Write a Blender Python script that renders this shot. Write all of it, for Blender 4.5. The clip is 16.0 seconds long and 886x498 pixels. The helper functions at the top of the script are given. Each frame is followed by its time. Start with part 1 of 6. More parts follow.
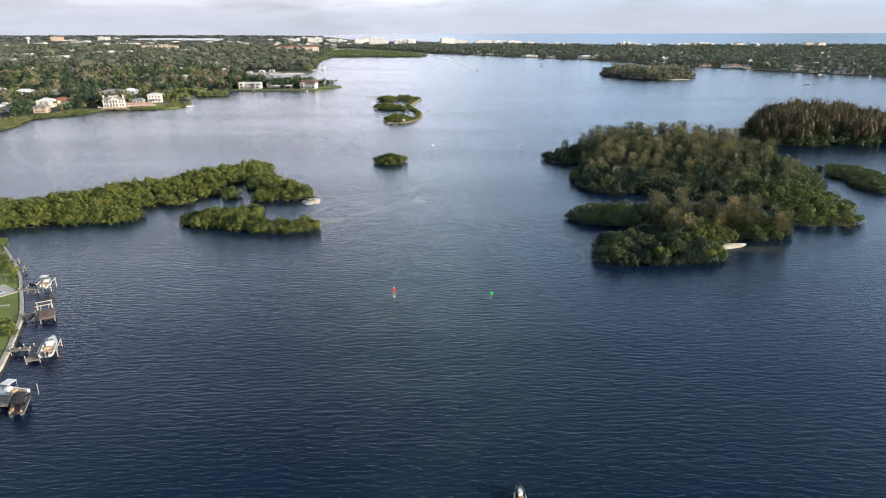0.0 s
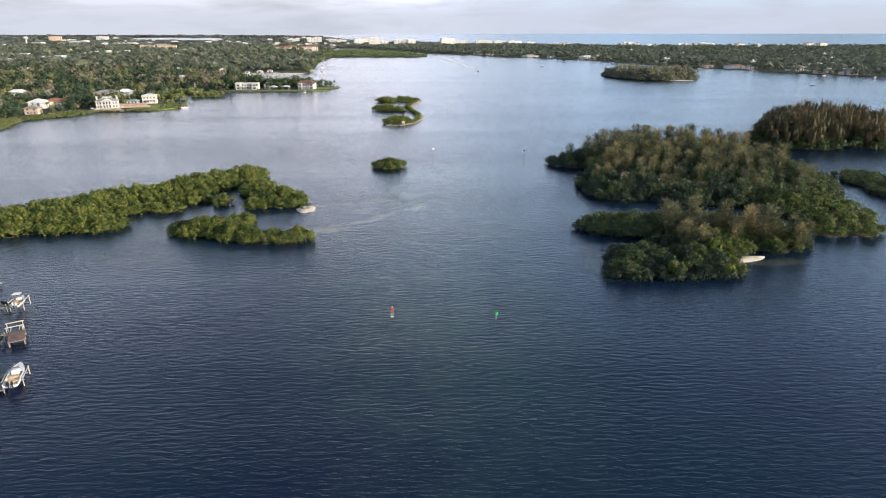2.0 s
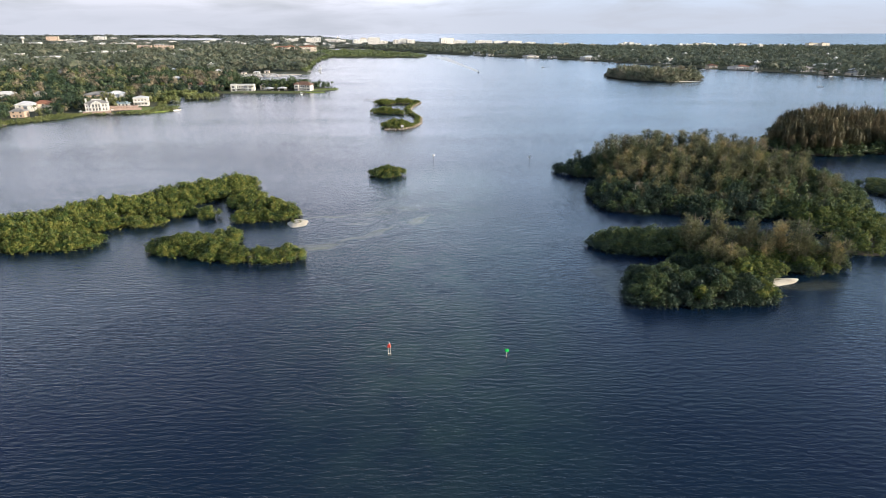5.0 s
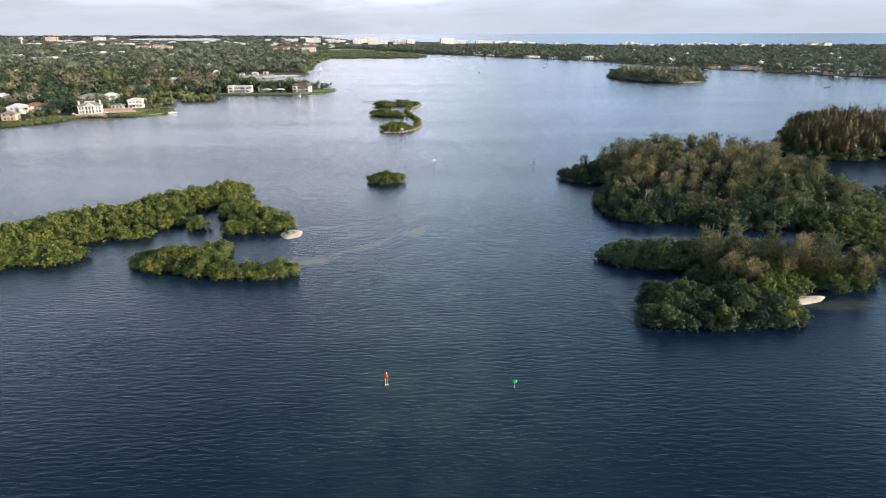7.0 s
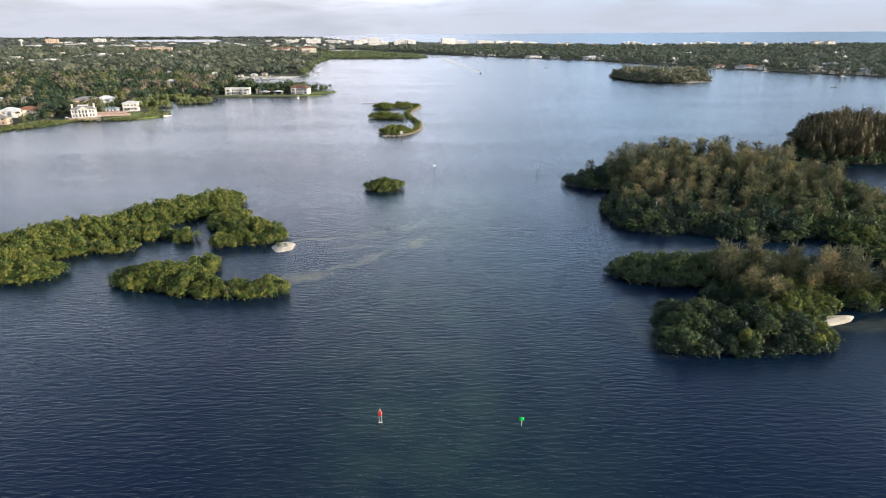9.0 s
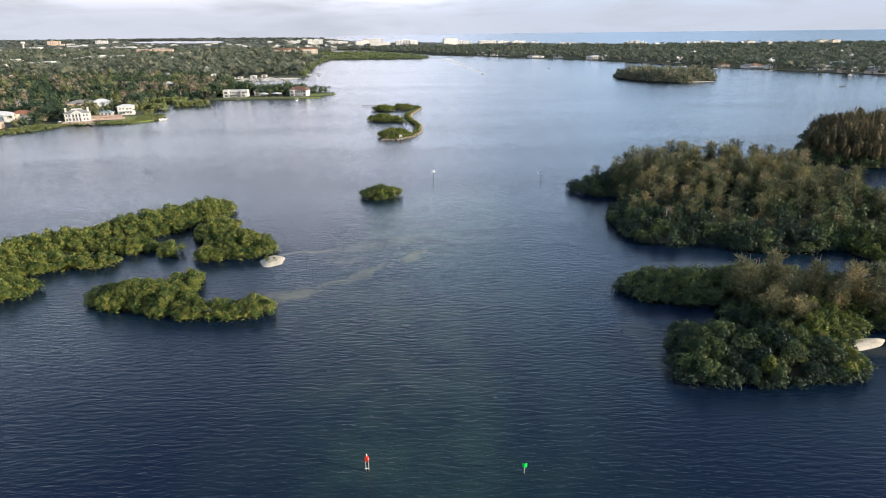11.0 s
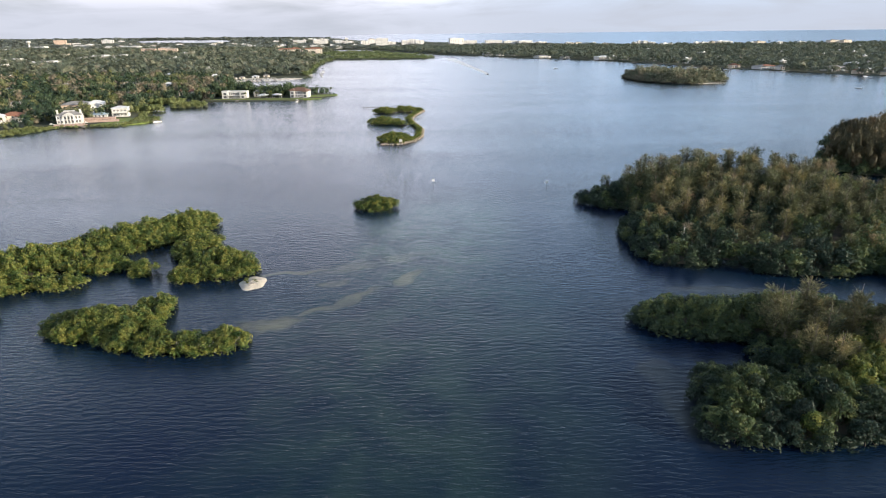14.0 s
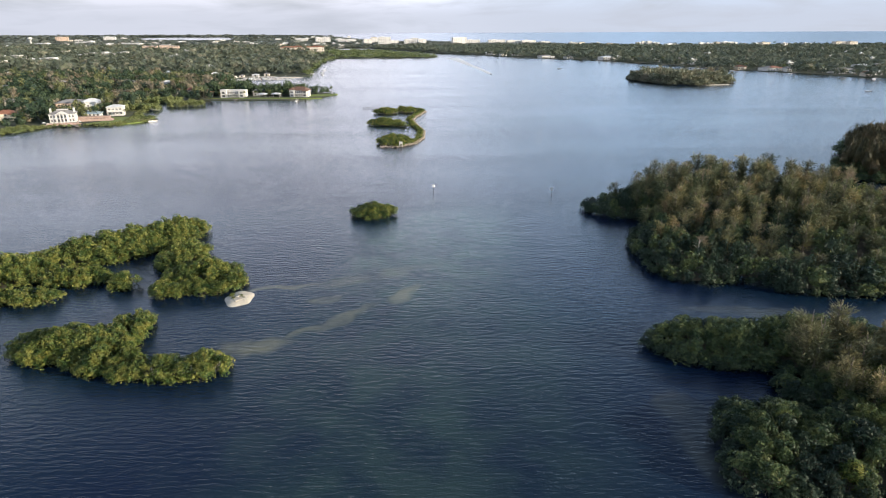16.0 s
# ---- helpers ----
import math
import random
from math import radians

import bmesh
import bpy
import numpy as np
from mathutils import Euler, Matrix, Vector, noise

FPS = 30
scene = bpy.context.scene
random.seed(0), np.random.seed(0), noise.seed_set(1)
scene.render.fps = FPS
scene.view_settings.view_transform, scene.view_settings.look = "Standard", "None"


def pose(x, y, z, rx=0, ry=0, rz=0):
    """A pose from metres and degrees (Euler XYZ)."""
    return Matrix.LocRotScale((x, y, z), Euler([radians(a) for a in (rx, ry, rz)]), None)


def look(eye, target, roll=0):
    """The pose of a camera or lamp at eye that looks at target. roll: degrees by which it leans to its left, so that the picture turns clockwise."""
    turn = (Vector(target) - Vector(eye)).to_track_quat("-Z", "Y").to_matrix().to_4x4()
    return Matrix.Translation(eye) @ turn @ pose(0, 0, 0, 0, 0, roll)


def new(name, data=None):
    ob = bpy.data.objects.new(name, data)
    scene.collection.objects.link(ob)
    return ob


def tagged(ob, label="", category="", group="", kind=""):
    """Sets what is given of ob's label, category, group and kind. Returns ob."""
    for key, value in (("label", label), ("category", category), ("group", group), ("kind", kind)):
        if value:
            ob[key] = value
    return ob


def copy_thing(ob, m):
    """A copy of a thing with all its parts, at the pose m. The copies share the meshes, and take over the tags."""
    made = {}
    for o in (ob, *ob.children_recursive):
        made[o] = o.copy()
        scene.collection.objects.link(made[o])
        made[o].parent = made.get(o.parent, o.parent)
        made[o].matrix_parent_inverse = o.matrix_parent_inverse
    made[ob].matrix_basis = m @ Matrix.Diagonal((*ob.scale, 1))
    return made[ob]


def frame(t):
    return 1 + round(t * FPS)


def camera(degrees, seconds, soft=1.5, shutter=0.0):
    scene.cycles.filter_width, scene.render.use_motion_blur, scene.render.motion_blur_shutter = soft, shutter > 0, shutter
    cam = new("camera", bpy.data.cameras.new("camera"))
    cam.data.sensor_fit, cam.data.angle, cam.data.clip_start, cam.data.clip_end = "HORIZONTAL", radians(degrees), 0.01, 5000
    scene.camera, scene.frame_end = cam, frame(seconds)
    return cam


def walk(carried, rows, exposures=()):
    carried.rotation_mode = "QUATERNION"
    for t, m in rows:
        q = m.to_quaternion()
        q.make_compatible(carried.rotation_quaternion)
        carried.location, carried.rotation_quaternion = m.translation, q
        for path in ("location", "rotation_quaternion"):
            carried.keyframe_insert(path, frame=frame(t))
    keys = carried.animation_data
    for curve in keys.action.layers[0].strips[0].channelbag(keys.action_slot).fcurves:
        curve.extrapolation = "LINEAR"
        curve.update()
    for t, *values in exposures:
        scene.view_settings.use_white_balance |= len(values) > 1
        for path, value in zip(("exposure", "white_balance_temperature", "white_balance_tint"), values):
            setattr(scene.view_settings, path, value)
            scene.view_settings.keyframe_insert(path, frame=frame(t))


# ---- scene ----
# camera: a level flight at about 70 m over the bay
cam = camera(73.8, 16.0, soft=1.0)
ROWS = [
    (0.0, -0.060, 0.328, 68.929, -0.345, -20.306, -0.085),
    (1.0, -0.185, 6.299, 68.920, -0.364, -20.307, -0.017),
    (2.0, -0.505, 12.286, 68.942, -0.389, -20.309, -0.023),
    (3.0, -0.823, 18.287, 68.991, -0.416, -20.311, -0.034),
    (4.0, -1.101, 24.300, 69.065, -0.439, -20.312, -0.032),
    (5.0, -1.337, 30.325, 69.159, -0.450, -20.311, -0.028),
    (6.0, -1.510, 36.358, 69.270, -0.442, -20.308, -0.042),
    (7.0, -1.559, 42.399, 69.394, -0.407, -20.303, -0.097),
    (8.0, -1.399, 48.445, 69.528, -0.338, -20.298, -0.199),
    (9.0, -0.955, 54.496, 69.668, -0.233, -20.292, -0.342),
    (10.0, -0.203, 60.550, 69.811, -0.090, -20.287, -0.503),
    (11.0, 0.801, 66.606, 69.952, 0.085, -20.285, -0.645),
    (12.0, 1.909, 72.660, 70.089, 0.282, -20.289, -0.725),
    (13.0, 2.906, 78.713, 70.218, 0.482, -20.300, -0.709),
    (14.0, 3.580, 84.762, 70.335, 0.662, -20.322, -0.585),
    (15.0, 3.860, 90.806, 70.437, 0.786, -20.358, -0.387),
    (16.0, 4.012, 96.844, 70.520, 0.810, -20.411, -0.214),
]
walk(cam, [(t, pose(x, y, z, 90 + pitch, 0, yaw) @ pose(0, 0, 0, 0, 0, roll)) for t, x, y, z, yaw, pitch, roll in ROWS],
     exposures=[(0.0, 0.08, 5980, 10), (16.0, 0.08, 5980, 10)])

# ---- world, sun ----
SUN_AZ, SUN_EL = 108.0, 14.0      # degrees clockwise from +y, and above the horizon
to_sun = Vector((math.sin(radians(SUN_AZ)) * math.cos(radians(SUN_EL)),
                 math.cos(radians(SUN_AZ)) * math.cos(radians(SUN_EL)), math.sin(radians(SUN_EL))))

world = bpy.data.worlds.new("sky")
scene.world = world
world.use_nodes = True
wn, wl = world.node_tree.nodes, world.node_tree.links
wn.clear()


def wnode(kind, **values):
    n = wn.new(kind)
    for k, v in values.items():
        n.inputs[k.replace("_", " ")].default_value = v
    return n


w_out = wn.new("ShaderNodeOutputWorld")
w_bg = wnode("ShaderNodeBackground", Strength=0.125)
sky = wn.new("ShaderNodeTexSky")
sky.sky_type = "NISHITA"
sky.sun_disc = False
sky.sun_elevation = radians(SUN_EL)
sky.sun_rotation = radians(SUN_AZ)
sky.air_density, sky.dust_density, sky.ozone_density = 1.0, 1.6, 1.0
w_tc = wn.new("ShaderNodeTexCoord")
w_sep = wn.new("ShaderNodeSeparateXYZ")
wl.new(w_tc.outputs["Generated"], w_sep.inputs[0])
# clouds lie on a flat layer: divide the direction by its height
w_add = wn.new("ShaderNodeMath")
w_add.operation = "ADD"
w_add.inputs[1].default_value = 0.14
w_max = wn.new("ShaderNodeMath")
w_max.operation = "MAXIMUM"
w_max.inputs[1].default_value = 0.0
wl.new(w_sep.outputs["Z"], w_max.inputs[0])
wl.new(w_max.outputs[0], w_add.inputs[0])
w_div = wn.new("ShaderNodeVectorMath")
w_div.operation = "DIVIDE"
wl.new(w_tc.outputs["Generated"], w_div.inputs[0])
w_comb = wn.new("ShaderNodeCombineXYZ")
for k in "XYZ":
    wl.new(w_add.outputs[0], w_comb.inputs[k])
wl.new(w_comb.outputs[0], w_div.inputs[1])
w_map = wn.new("ShaderNodeMapping")
w_map.inputs["Location"].default_value = (3.1, 1.7, 0)
w_map.inputs["Scale"].default_value = (1, 1, 0.2)
wl.new(w_div.outputs[0], w_map.inputs["Vector"])
w_noise = wnode("ShaderNodeTexNoise", Scale=0.9, Detail=7.0, Roughness=0.55, Distortion=0.4)
wl.new(w_map.outputs[0], w_noise.inputs["Vector"])
w_ramp = wn.new("ShaderNodeValToRGB")
w_ramp.color_ramp.elements[0].position = 0.26
w_ramp.color_ramp.elements[1].position = 0.54
wl.new(w_noise.outputs["Fac"], w_ramp.inputs[0])


def w_range(value, a, b, p, q):
    """A smooth step of value from a..b to p..q."""
    n = wn.new("ShaderNodeMapRange")
    n.interpolation_type = "SMOOTHSTEP"
    for key, v in (("From Min", a), ("From Max", b), ("To Min", p), ("To Max", q)):
        n.inputs[key].default_value = v
    wl.new(value, n.inputs["Value"])
    return n.outputs[0]


def w_times(a, b):
    n = wn.new("ShaderNodeMath")
    n.operation = "MULTIPLY"
    wl.new(a, n.inputs[0])
    wl.new(b, n.inputs[1])
    return n.outputs[0]


# bright broken clouds: thick low down, thin overhead, thinner towards +x
cover = w_times(w_times(w_ramp.outputs["Color"], w_range(w_sep.outputs["Z"], 0.27, 0.5, 0.96, 0.03)), w_range(w_sep.outputs["X"], -0.4, 0.8, 1.0, 0.9))
# cover also cut towards -x out of view, added to darken the reflecting water
w_thin = wn.new("ShaderNodeMath")
w_thin.operation = "SUBTRACT"
w_thin.inputs[0].default_value = 1.0
wl.new(w_times(w_range(w_sep.outputs["X"], -0.5, -0.16, 0.56, 0.0), w_range(w_sep.outputs["Z"], 0.1, 0.3, 0.0, 1.0)), w_thin.inputs[1])
cover = w_times(cover, w_thin.outputs[0])
w_mix = wn.new("ShaderNodeMix")
w_mix.data_type = "RGBA"
# warm white on one side, a thin blue-white veil on the other
w_tint = wn.new("ShaderNodeMix")
w_tint.data_type = "RGBA"
w_warm = wn.new("ShaderNodeMix")
w_warm.data_type = "RGBA"
w_warm.inputs["A"].default_value = (21.0, 19.4, 19.8, 1)
w_warm.inputs["B"].default_value = (18.0, 20.2, 23.4, 1)
wl.new(w_range(w_sep.outputs["Z"], 0.13, 0.34, 0.0, 1.0), w_warm.inputs["Factor"])
wl.new(w_warm.outputs["Result"], w_tint.inputs["A"])
w_tint.inputs["B"].default_value = (11.0, 14.2, 18.0, 1)
wl.new(w_range(w_sep.outputs["X"], -0.24, 0.3, 0.0, 1.0), w_tint.inputs["Factor"])
# added out-of-view cloud brightening up the bay, so the water mirrors a pale lane
w_lane = wn.new("ShaderNodeMath")
w_lane.operation = "MULTIPLY_ADD"
w_lane.inputs[1].default_value = 0.28
w_lane.inputs[2].default_value = 0.97
wl.new(w_times(w_range(w_sep.outputs["X"], -0.24, -0.05, 0.0, 1.0), w_range(w_sep.outputs["X"], -0.02, 0.14, 1.0, 0.0)), w_lane.inputs[0])
w_scale = wn.new("ShaderNodeVectorMath")
w_scale.operation = "SCALE"
wl.new(w_tint.outputs["Result"], w_scale.inputs[0])
wl.new(w_lane.outputs[0], w_scale.inputs["Scale"])
wl.new(w_scale.outputs[0], w_mix.inputs["B"])
wl.new(cover, w_mix.inputs["Factor"])
wl.new(sky.outputs[0], w_mix.inputs["A"])
# grey-blue haze hides them at the horizon
w_mixh = wn.new("ShaderNodeMix")
w_mixh.data_type = "RGBA"
w_mixh.inputs["B"].default_value = (4.7, 4.72, 5.05, 1)
wl.new(w_range(w_sep.outputs["Z"], 0.015, 0.135, 0.95, 0.03), w_mixh.inputs["Factor"])
wl.new(w_mix.outputs["Result"], w_mixh.inputs["A"])
wl.new(w_mixh.outputs["Result"], w_bg.inputs["Color"])
wl.new(w_bg.outputs[0], w_out.inputs["Surface"])

sun_data = bpy.data.lights.new("sun", "SUN")
sun_data.energy, sun_data.angle, sun_data.color = 7.4, radians(0.8), (1.0, 0.83, 0.6)
sun = new("sun", sun_data)
sun.matrix_world = look(to_sun * 300, (0, 0, 0))

# ---- materials ----


def material(name, rough=0.8, metal=0.0):
    m = bpy.data.materials.new(name)
    m.use_nodes = True
    b = m.node_tree.nodes["Principled BSDF"]
    b.inputs["Roughness"].default_value = rough
    b.inputs["Metallic"].default_value = metal
    return m, m.node_tree.nodes, m.node_tree.links, b


def noise_node(nodes, links, scale, detail=4.0, vector=None, rough=0.55):
    n = nodes.new("ShaderNodeTexNoise")
    n.inputs["Scale"].default_value = scale
    n.inputs["Detail"].default_value = detail
    n.inputs["Roughness"].default_value = rough
    if vector is None:
        vector = nodes.new("ShaderNodeNewGeometry").outputs["Position"]
    links.new(vector, n.inputs["Vector"])
    return n.outputs["Fac"]


def ramp_node(nodes, links, value, stops):
    r = nodes.new("ShaderNodeValToRGB")
    e = r.color_ramp.elements
    while len(e) < len(stops):
        e.new(0.5)
    for k, (p, c) in zip(e, stops):
        k.position, k.color = p, (*c, 1)
    links.new(value, r.inputs[0])
    return r.outputs["Color"]


def mix_node(nodes, links, fac, a, b, blend="MIX"):
    n = nodes.new("ShaderNodeMix")
    n.data_type, n.blend_type = "RGBA", blend
    for key, v in (("Factor", fac), ("A", a), ("B", b)):
        sock = n.inputs[key]
        if isinstance(v, (int, float)):
            sock.default_value = v
        elif isinstance(v, tuple):
            sock.default_value = (*v, 1)
        else:
            links.new(v, sock)
    return n.outputs["Result"]


def math_node(nodes, links, op, a, b=None, clamp=False):
    n = nodes.new("ShaderNodeMath")
    n.operation, n.use_clamp = op, clamp
    for i, v in enumerate((a, b)):
        if v is None:
            continue
        if isinstance(v, (int, float)):
            n.inputs[i].default_value = v
        else:
            links.new(v, n.inputs[i])
    return n.outputs[0]


def bump_node(nodes, links, height, strength, distance, shader, normal=None):
    n = nodes.new("ShaderNodeBump")
    n.inputs["Strength"].default_value = strength
    n.inputs["Distance"].default_value = distance
    links.new(height, n.inputs["Height"])
    if normal is not None:
        links.new(normal, n.inputs["Normal"])
    links.new(n.outputs[0], shader.inputs["Normal"])
    return n.outputs[0]


def surface(name, dark, light, scale, rough=0.8, fine=None, bump=0.3, metal=0.0, distance=0.02):
    """A worn surface: broad patches and fine grain between two colours."""
    m, n, l, b = material(name, rough, metal)
    broad = noise_node(n, l, scale, 3)
    grain = noise_node(n, l, fine or scale * 9, 4)
    c = ramp_node(n, l, broad, [(0.3, dark), (0.7, light)])
    g = ramp_node(n, l, grain, [(0.3, (0.78, 0.78, 0.78)), (0.7, (1.12, 1.12, 1.12))])
    l.new(mix_node(n, l, 1.0, c, g, "MULTIPLY"), b.inputs["Base Color"])
    bump_node(n, l, grain, bump, distance, b)
    return m


def foliage(name, stops, patch=0.22, island=True, vary=((0.78, 0.82, 0.8), (1.22, 1.12, 1.0)), holes=0.0):
    """Leaves: patches of hue over the canopy, each clump a little different, light shining through."""
    m, n, l, b = material(name, 0.55)
    broad = noise_node(n, l, patch, 3)
    c = ramp_node(n, l, broad, stops)
    if island:
        geo = n.new("ShaderNodeNewGeometry")
        v = ramp_node(n, l, geo.outputs["Random Per Island"], [(0.0, (0.74, 0.77, 0.74)), (1.0, (1.26, 1.23, 1.16))])
        c = mix_node(n, l, 1.0, c, v, "MULTIPLY")
    info = n.new("ShaderNodeObjectInfo")
    o = ramp_node(n, l, info.outputs["Random"], [(0.0, vary[0]), (0.5, (1.0, 1.0, 1.0)), (1.0, vary[1])])
    c = mix_node(n, l, 1.0, c, o, "MULTIPLY")
    l.new(c, b.inputs["Base Color"])
    b.inputs["Specular IOR Level"].default_value = 0.25
    tr = n.new("ShaderNodeBsdfTranslucent")
    l.new(c, tr.inputs["Color"])
    ms = n.new("ShaderNodeMixShader")
    ms.inputs[0].default_value = 0.25
    l.new(b.outputs[0], ms.inputs[1])
    l.new(tr.outputs[0], ms.inputs[2])
    out = ms.outputs[0]
    if holes:
        # gaps between the single leaves of a clump
        gap = ramp_node(n, l, noise_node(n, l, holes, 2), [(0.46, (0, 0, 0)), (0.5, (1, 1, 1))])
        clear = n.new("ShaderNodeBsdfTransparent")
        mh = n.new("ShaderNodeMixShader")
        l.new(gap, mh.inputs[0])
        l.new(clear.outputs[0], mh.inputs[1])
        l.new(out, mh.inputs[2])
        out = mh.outputs[0]
    l.new(out, n["Material Output"].inputs["Surface"])
    return m


LEAF_MANGROVE = foliage("mangrove_leaf", [(0.38, (0.04, 0.075, 0.022)), (0.49, (0.108, 0.142, 0.036)), (0.6, (0.215, 0.22, 0.06))], 0.55, True, ((0.66, 0.72, 0.68), (1.34, 1.26, 1.1)), holes=4.5)
LEAF_SPIT = foliage("spit_mangrove_leaf", [(0.3, (0.12, 0.16, 0.065)), (0.7, (0.22, 0.25, 0.11))], 0.05, holes=0.9)
# shaded copy of the mangrove leaf: shade put into its darker, bluer colour
LEAF_SHADED = foliage("mangrove_leaf_shaded", [(0.3, (0.021, 0.038, 0.03)), (0.55, (0.038, 0.062, 0.038)), (0.72, (0.075, 0.104, 0.046))], 0.14, holes=4.5)
# step between the sunlit and the shaded mangrove leaf colours
LEAF_MID = foliage("mangrove_leaf_mid", [(0.3, (0.036, 0.062, 0.034)), (0.5, (0.066, 0.098, 0.043)), (0.62, (0.13, 0.15, 0.054))], 0.45, True, ((0.66, 0.72, 0.7), (1.34, 1.26, 1.12)), holes=4.5)
LEAF_PINE = foliage("pine_needle", [(0.32, (0.038, 0.054, 0.038)), (0.46, (0.1, 0.108, 0.06)), (0.58, (0.2, 0.188, 0.098)), (0.7, (0.21, 0.165, 0.118))], 0.1, True, ((0.5, 0.66, 0.55), (1.45, 1.3, 1.1)), holes=5.5)
# darker, browner version of pine_needle for the far island
LEAF_PINE_DARKER = foliage("darker_pine_needle", [(0.3, (0.03, 0.04, 0.024)), (0.5, (0.07, 0.066, 0.036)), (0.7, (0.125, 0.098, 0.06))], 0.1, holes=3.0)
# lit copy of pine_needle: low sunlight painted into a paler, warmer colour
LEAF_PINE_SUNLIT = foliage("sunlit_pine_needle", [(0.32, (0.075, 0.085, 0.052)), (0.5, (0.165, 0.158, 0.08)), (0.68, (0.3, 0.245, 0.13))], 0.12, holes=5.5)
LEAF_WOOD = foliage("woodland_leaf", [(0.3, (0.055, 0.085, 0.045)), (0.7, (0.1, 0.13, 0.065))], 0.08, holes=1.1)
LEAF_OAK = foliage("oak_leaf", [(0.3, (0.03, 0.052, 0.034)), (0.7, (0.065, 0.095, 0.055))], 0.08, holes=1.1)
LEAF_OLIVE = foliage("olive_green_leaf", [(0.3, (0.11, 0.13, 0.06)), (0.7, (0.2, 0.205, 0.095))], 0.08, holes=1.1)
LEAF_TAN = foliage("thin_tan_leaf", [(0.3, (0.15, 0.135, 0.1)), (0.7, (0.27, 0.235, 0.18))], 0.08, holes=1.1)
# leaves of the far woods: aerial haze mixed into all three colours
LEAF_FAR_HAZED = foliage("far_hazed_leaf", [(0.3, (0.12, 0.145, 0.11)), (0.5, (0.165, 0.18, 0.13)), (0.7, (0.25, 0.23, 0.185))], 0.06, holes=0.8)
LEAF_HORIZON_HAZED = foliage("hazed_horizon_leaf", [(0.3, (0.13, 0.155, 0.135)), (0.7, (0.21, 0.225, 0.19))], 0.02, holes=0.4)
LEAF_FAR_HAZED_DARK = foliage("far_hazed_leaf_dark", [(0.3, (0.065, 0.09, 0.078)), (0.7, (0.11, 0.135, 0.108))], 0.06, holes=0.8)
LEAF_PALM = foliage("palm_leaf", [(0.3, (0.05, 0.075, 0.02)), (0.7, (0.12, 0.13, 0.04))], 0.5)
BARK = surface("bark", (0.09, 0.07, 0.05), (0.2, 0.17, 0.14), 1.2, 0.9)
SAND = surface("sand", (0.5, 0.44, 0.34), (0.7, 0.64, 0.54), 0.25, 0.95)
MUD = surface("mud_bank", (0.05, 0.045, 0.03), (0.11, 0.09, 0.06), 0.4, 0.9)
LAND = surface("woodland_floor", (0.03, 0.042, 0.02), (0.07, 0.075, 0.035), 0.02, 0.95, 0.3)
LAWN = surface("lawn", (0.12, 0.16, 0.03), (0.2, 0.25, 0.06), 0.12, 0.95, 2.0)


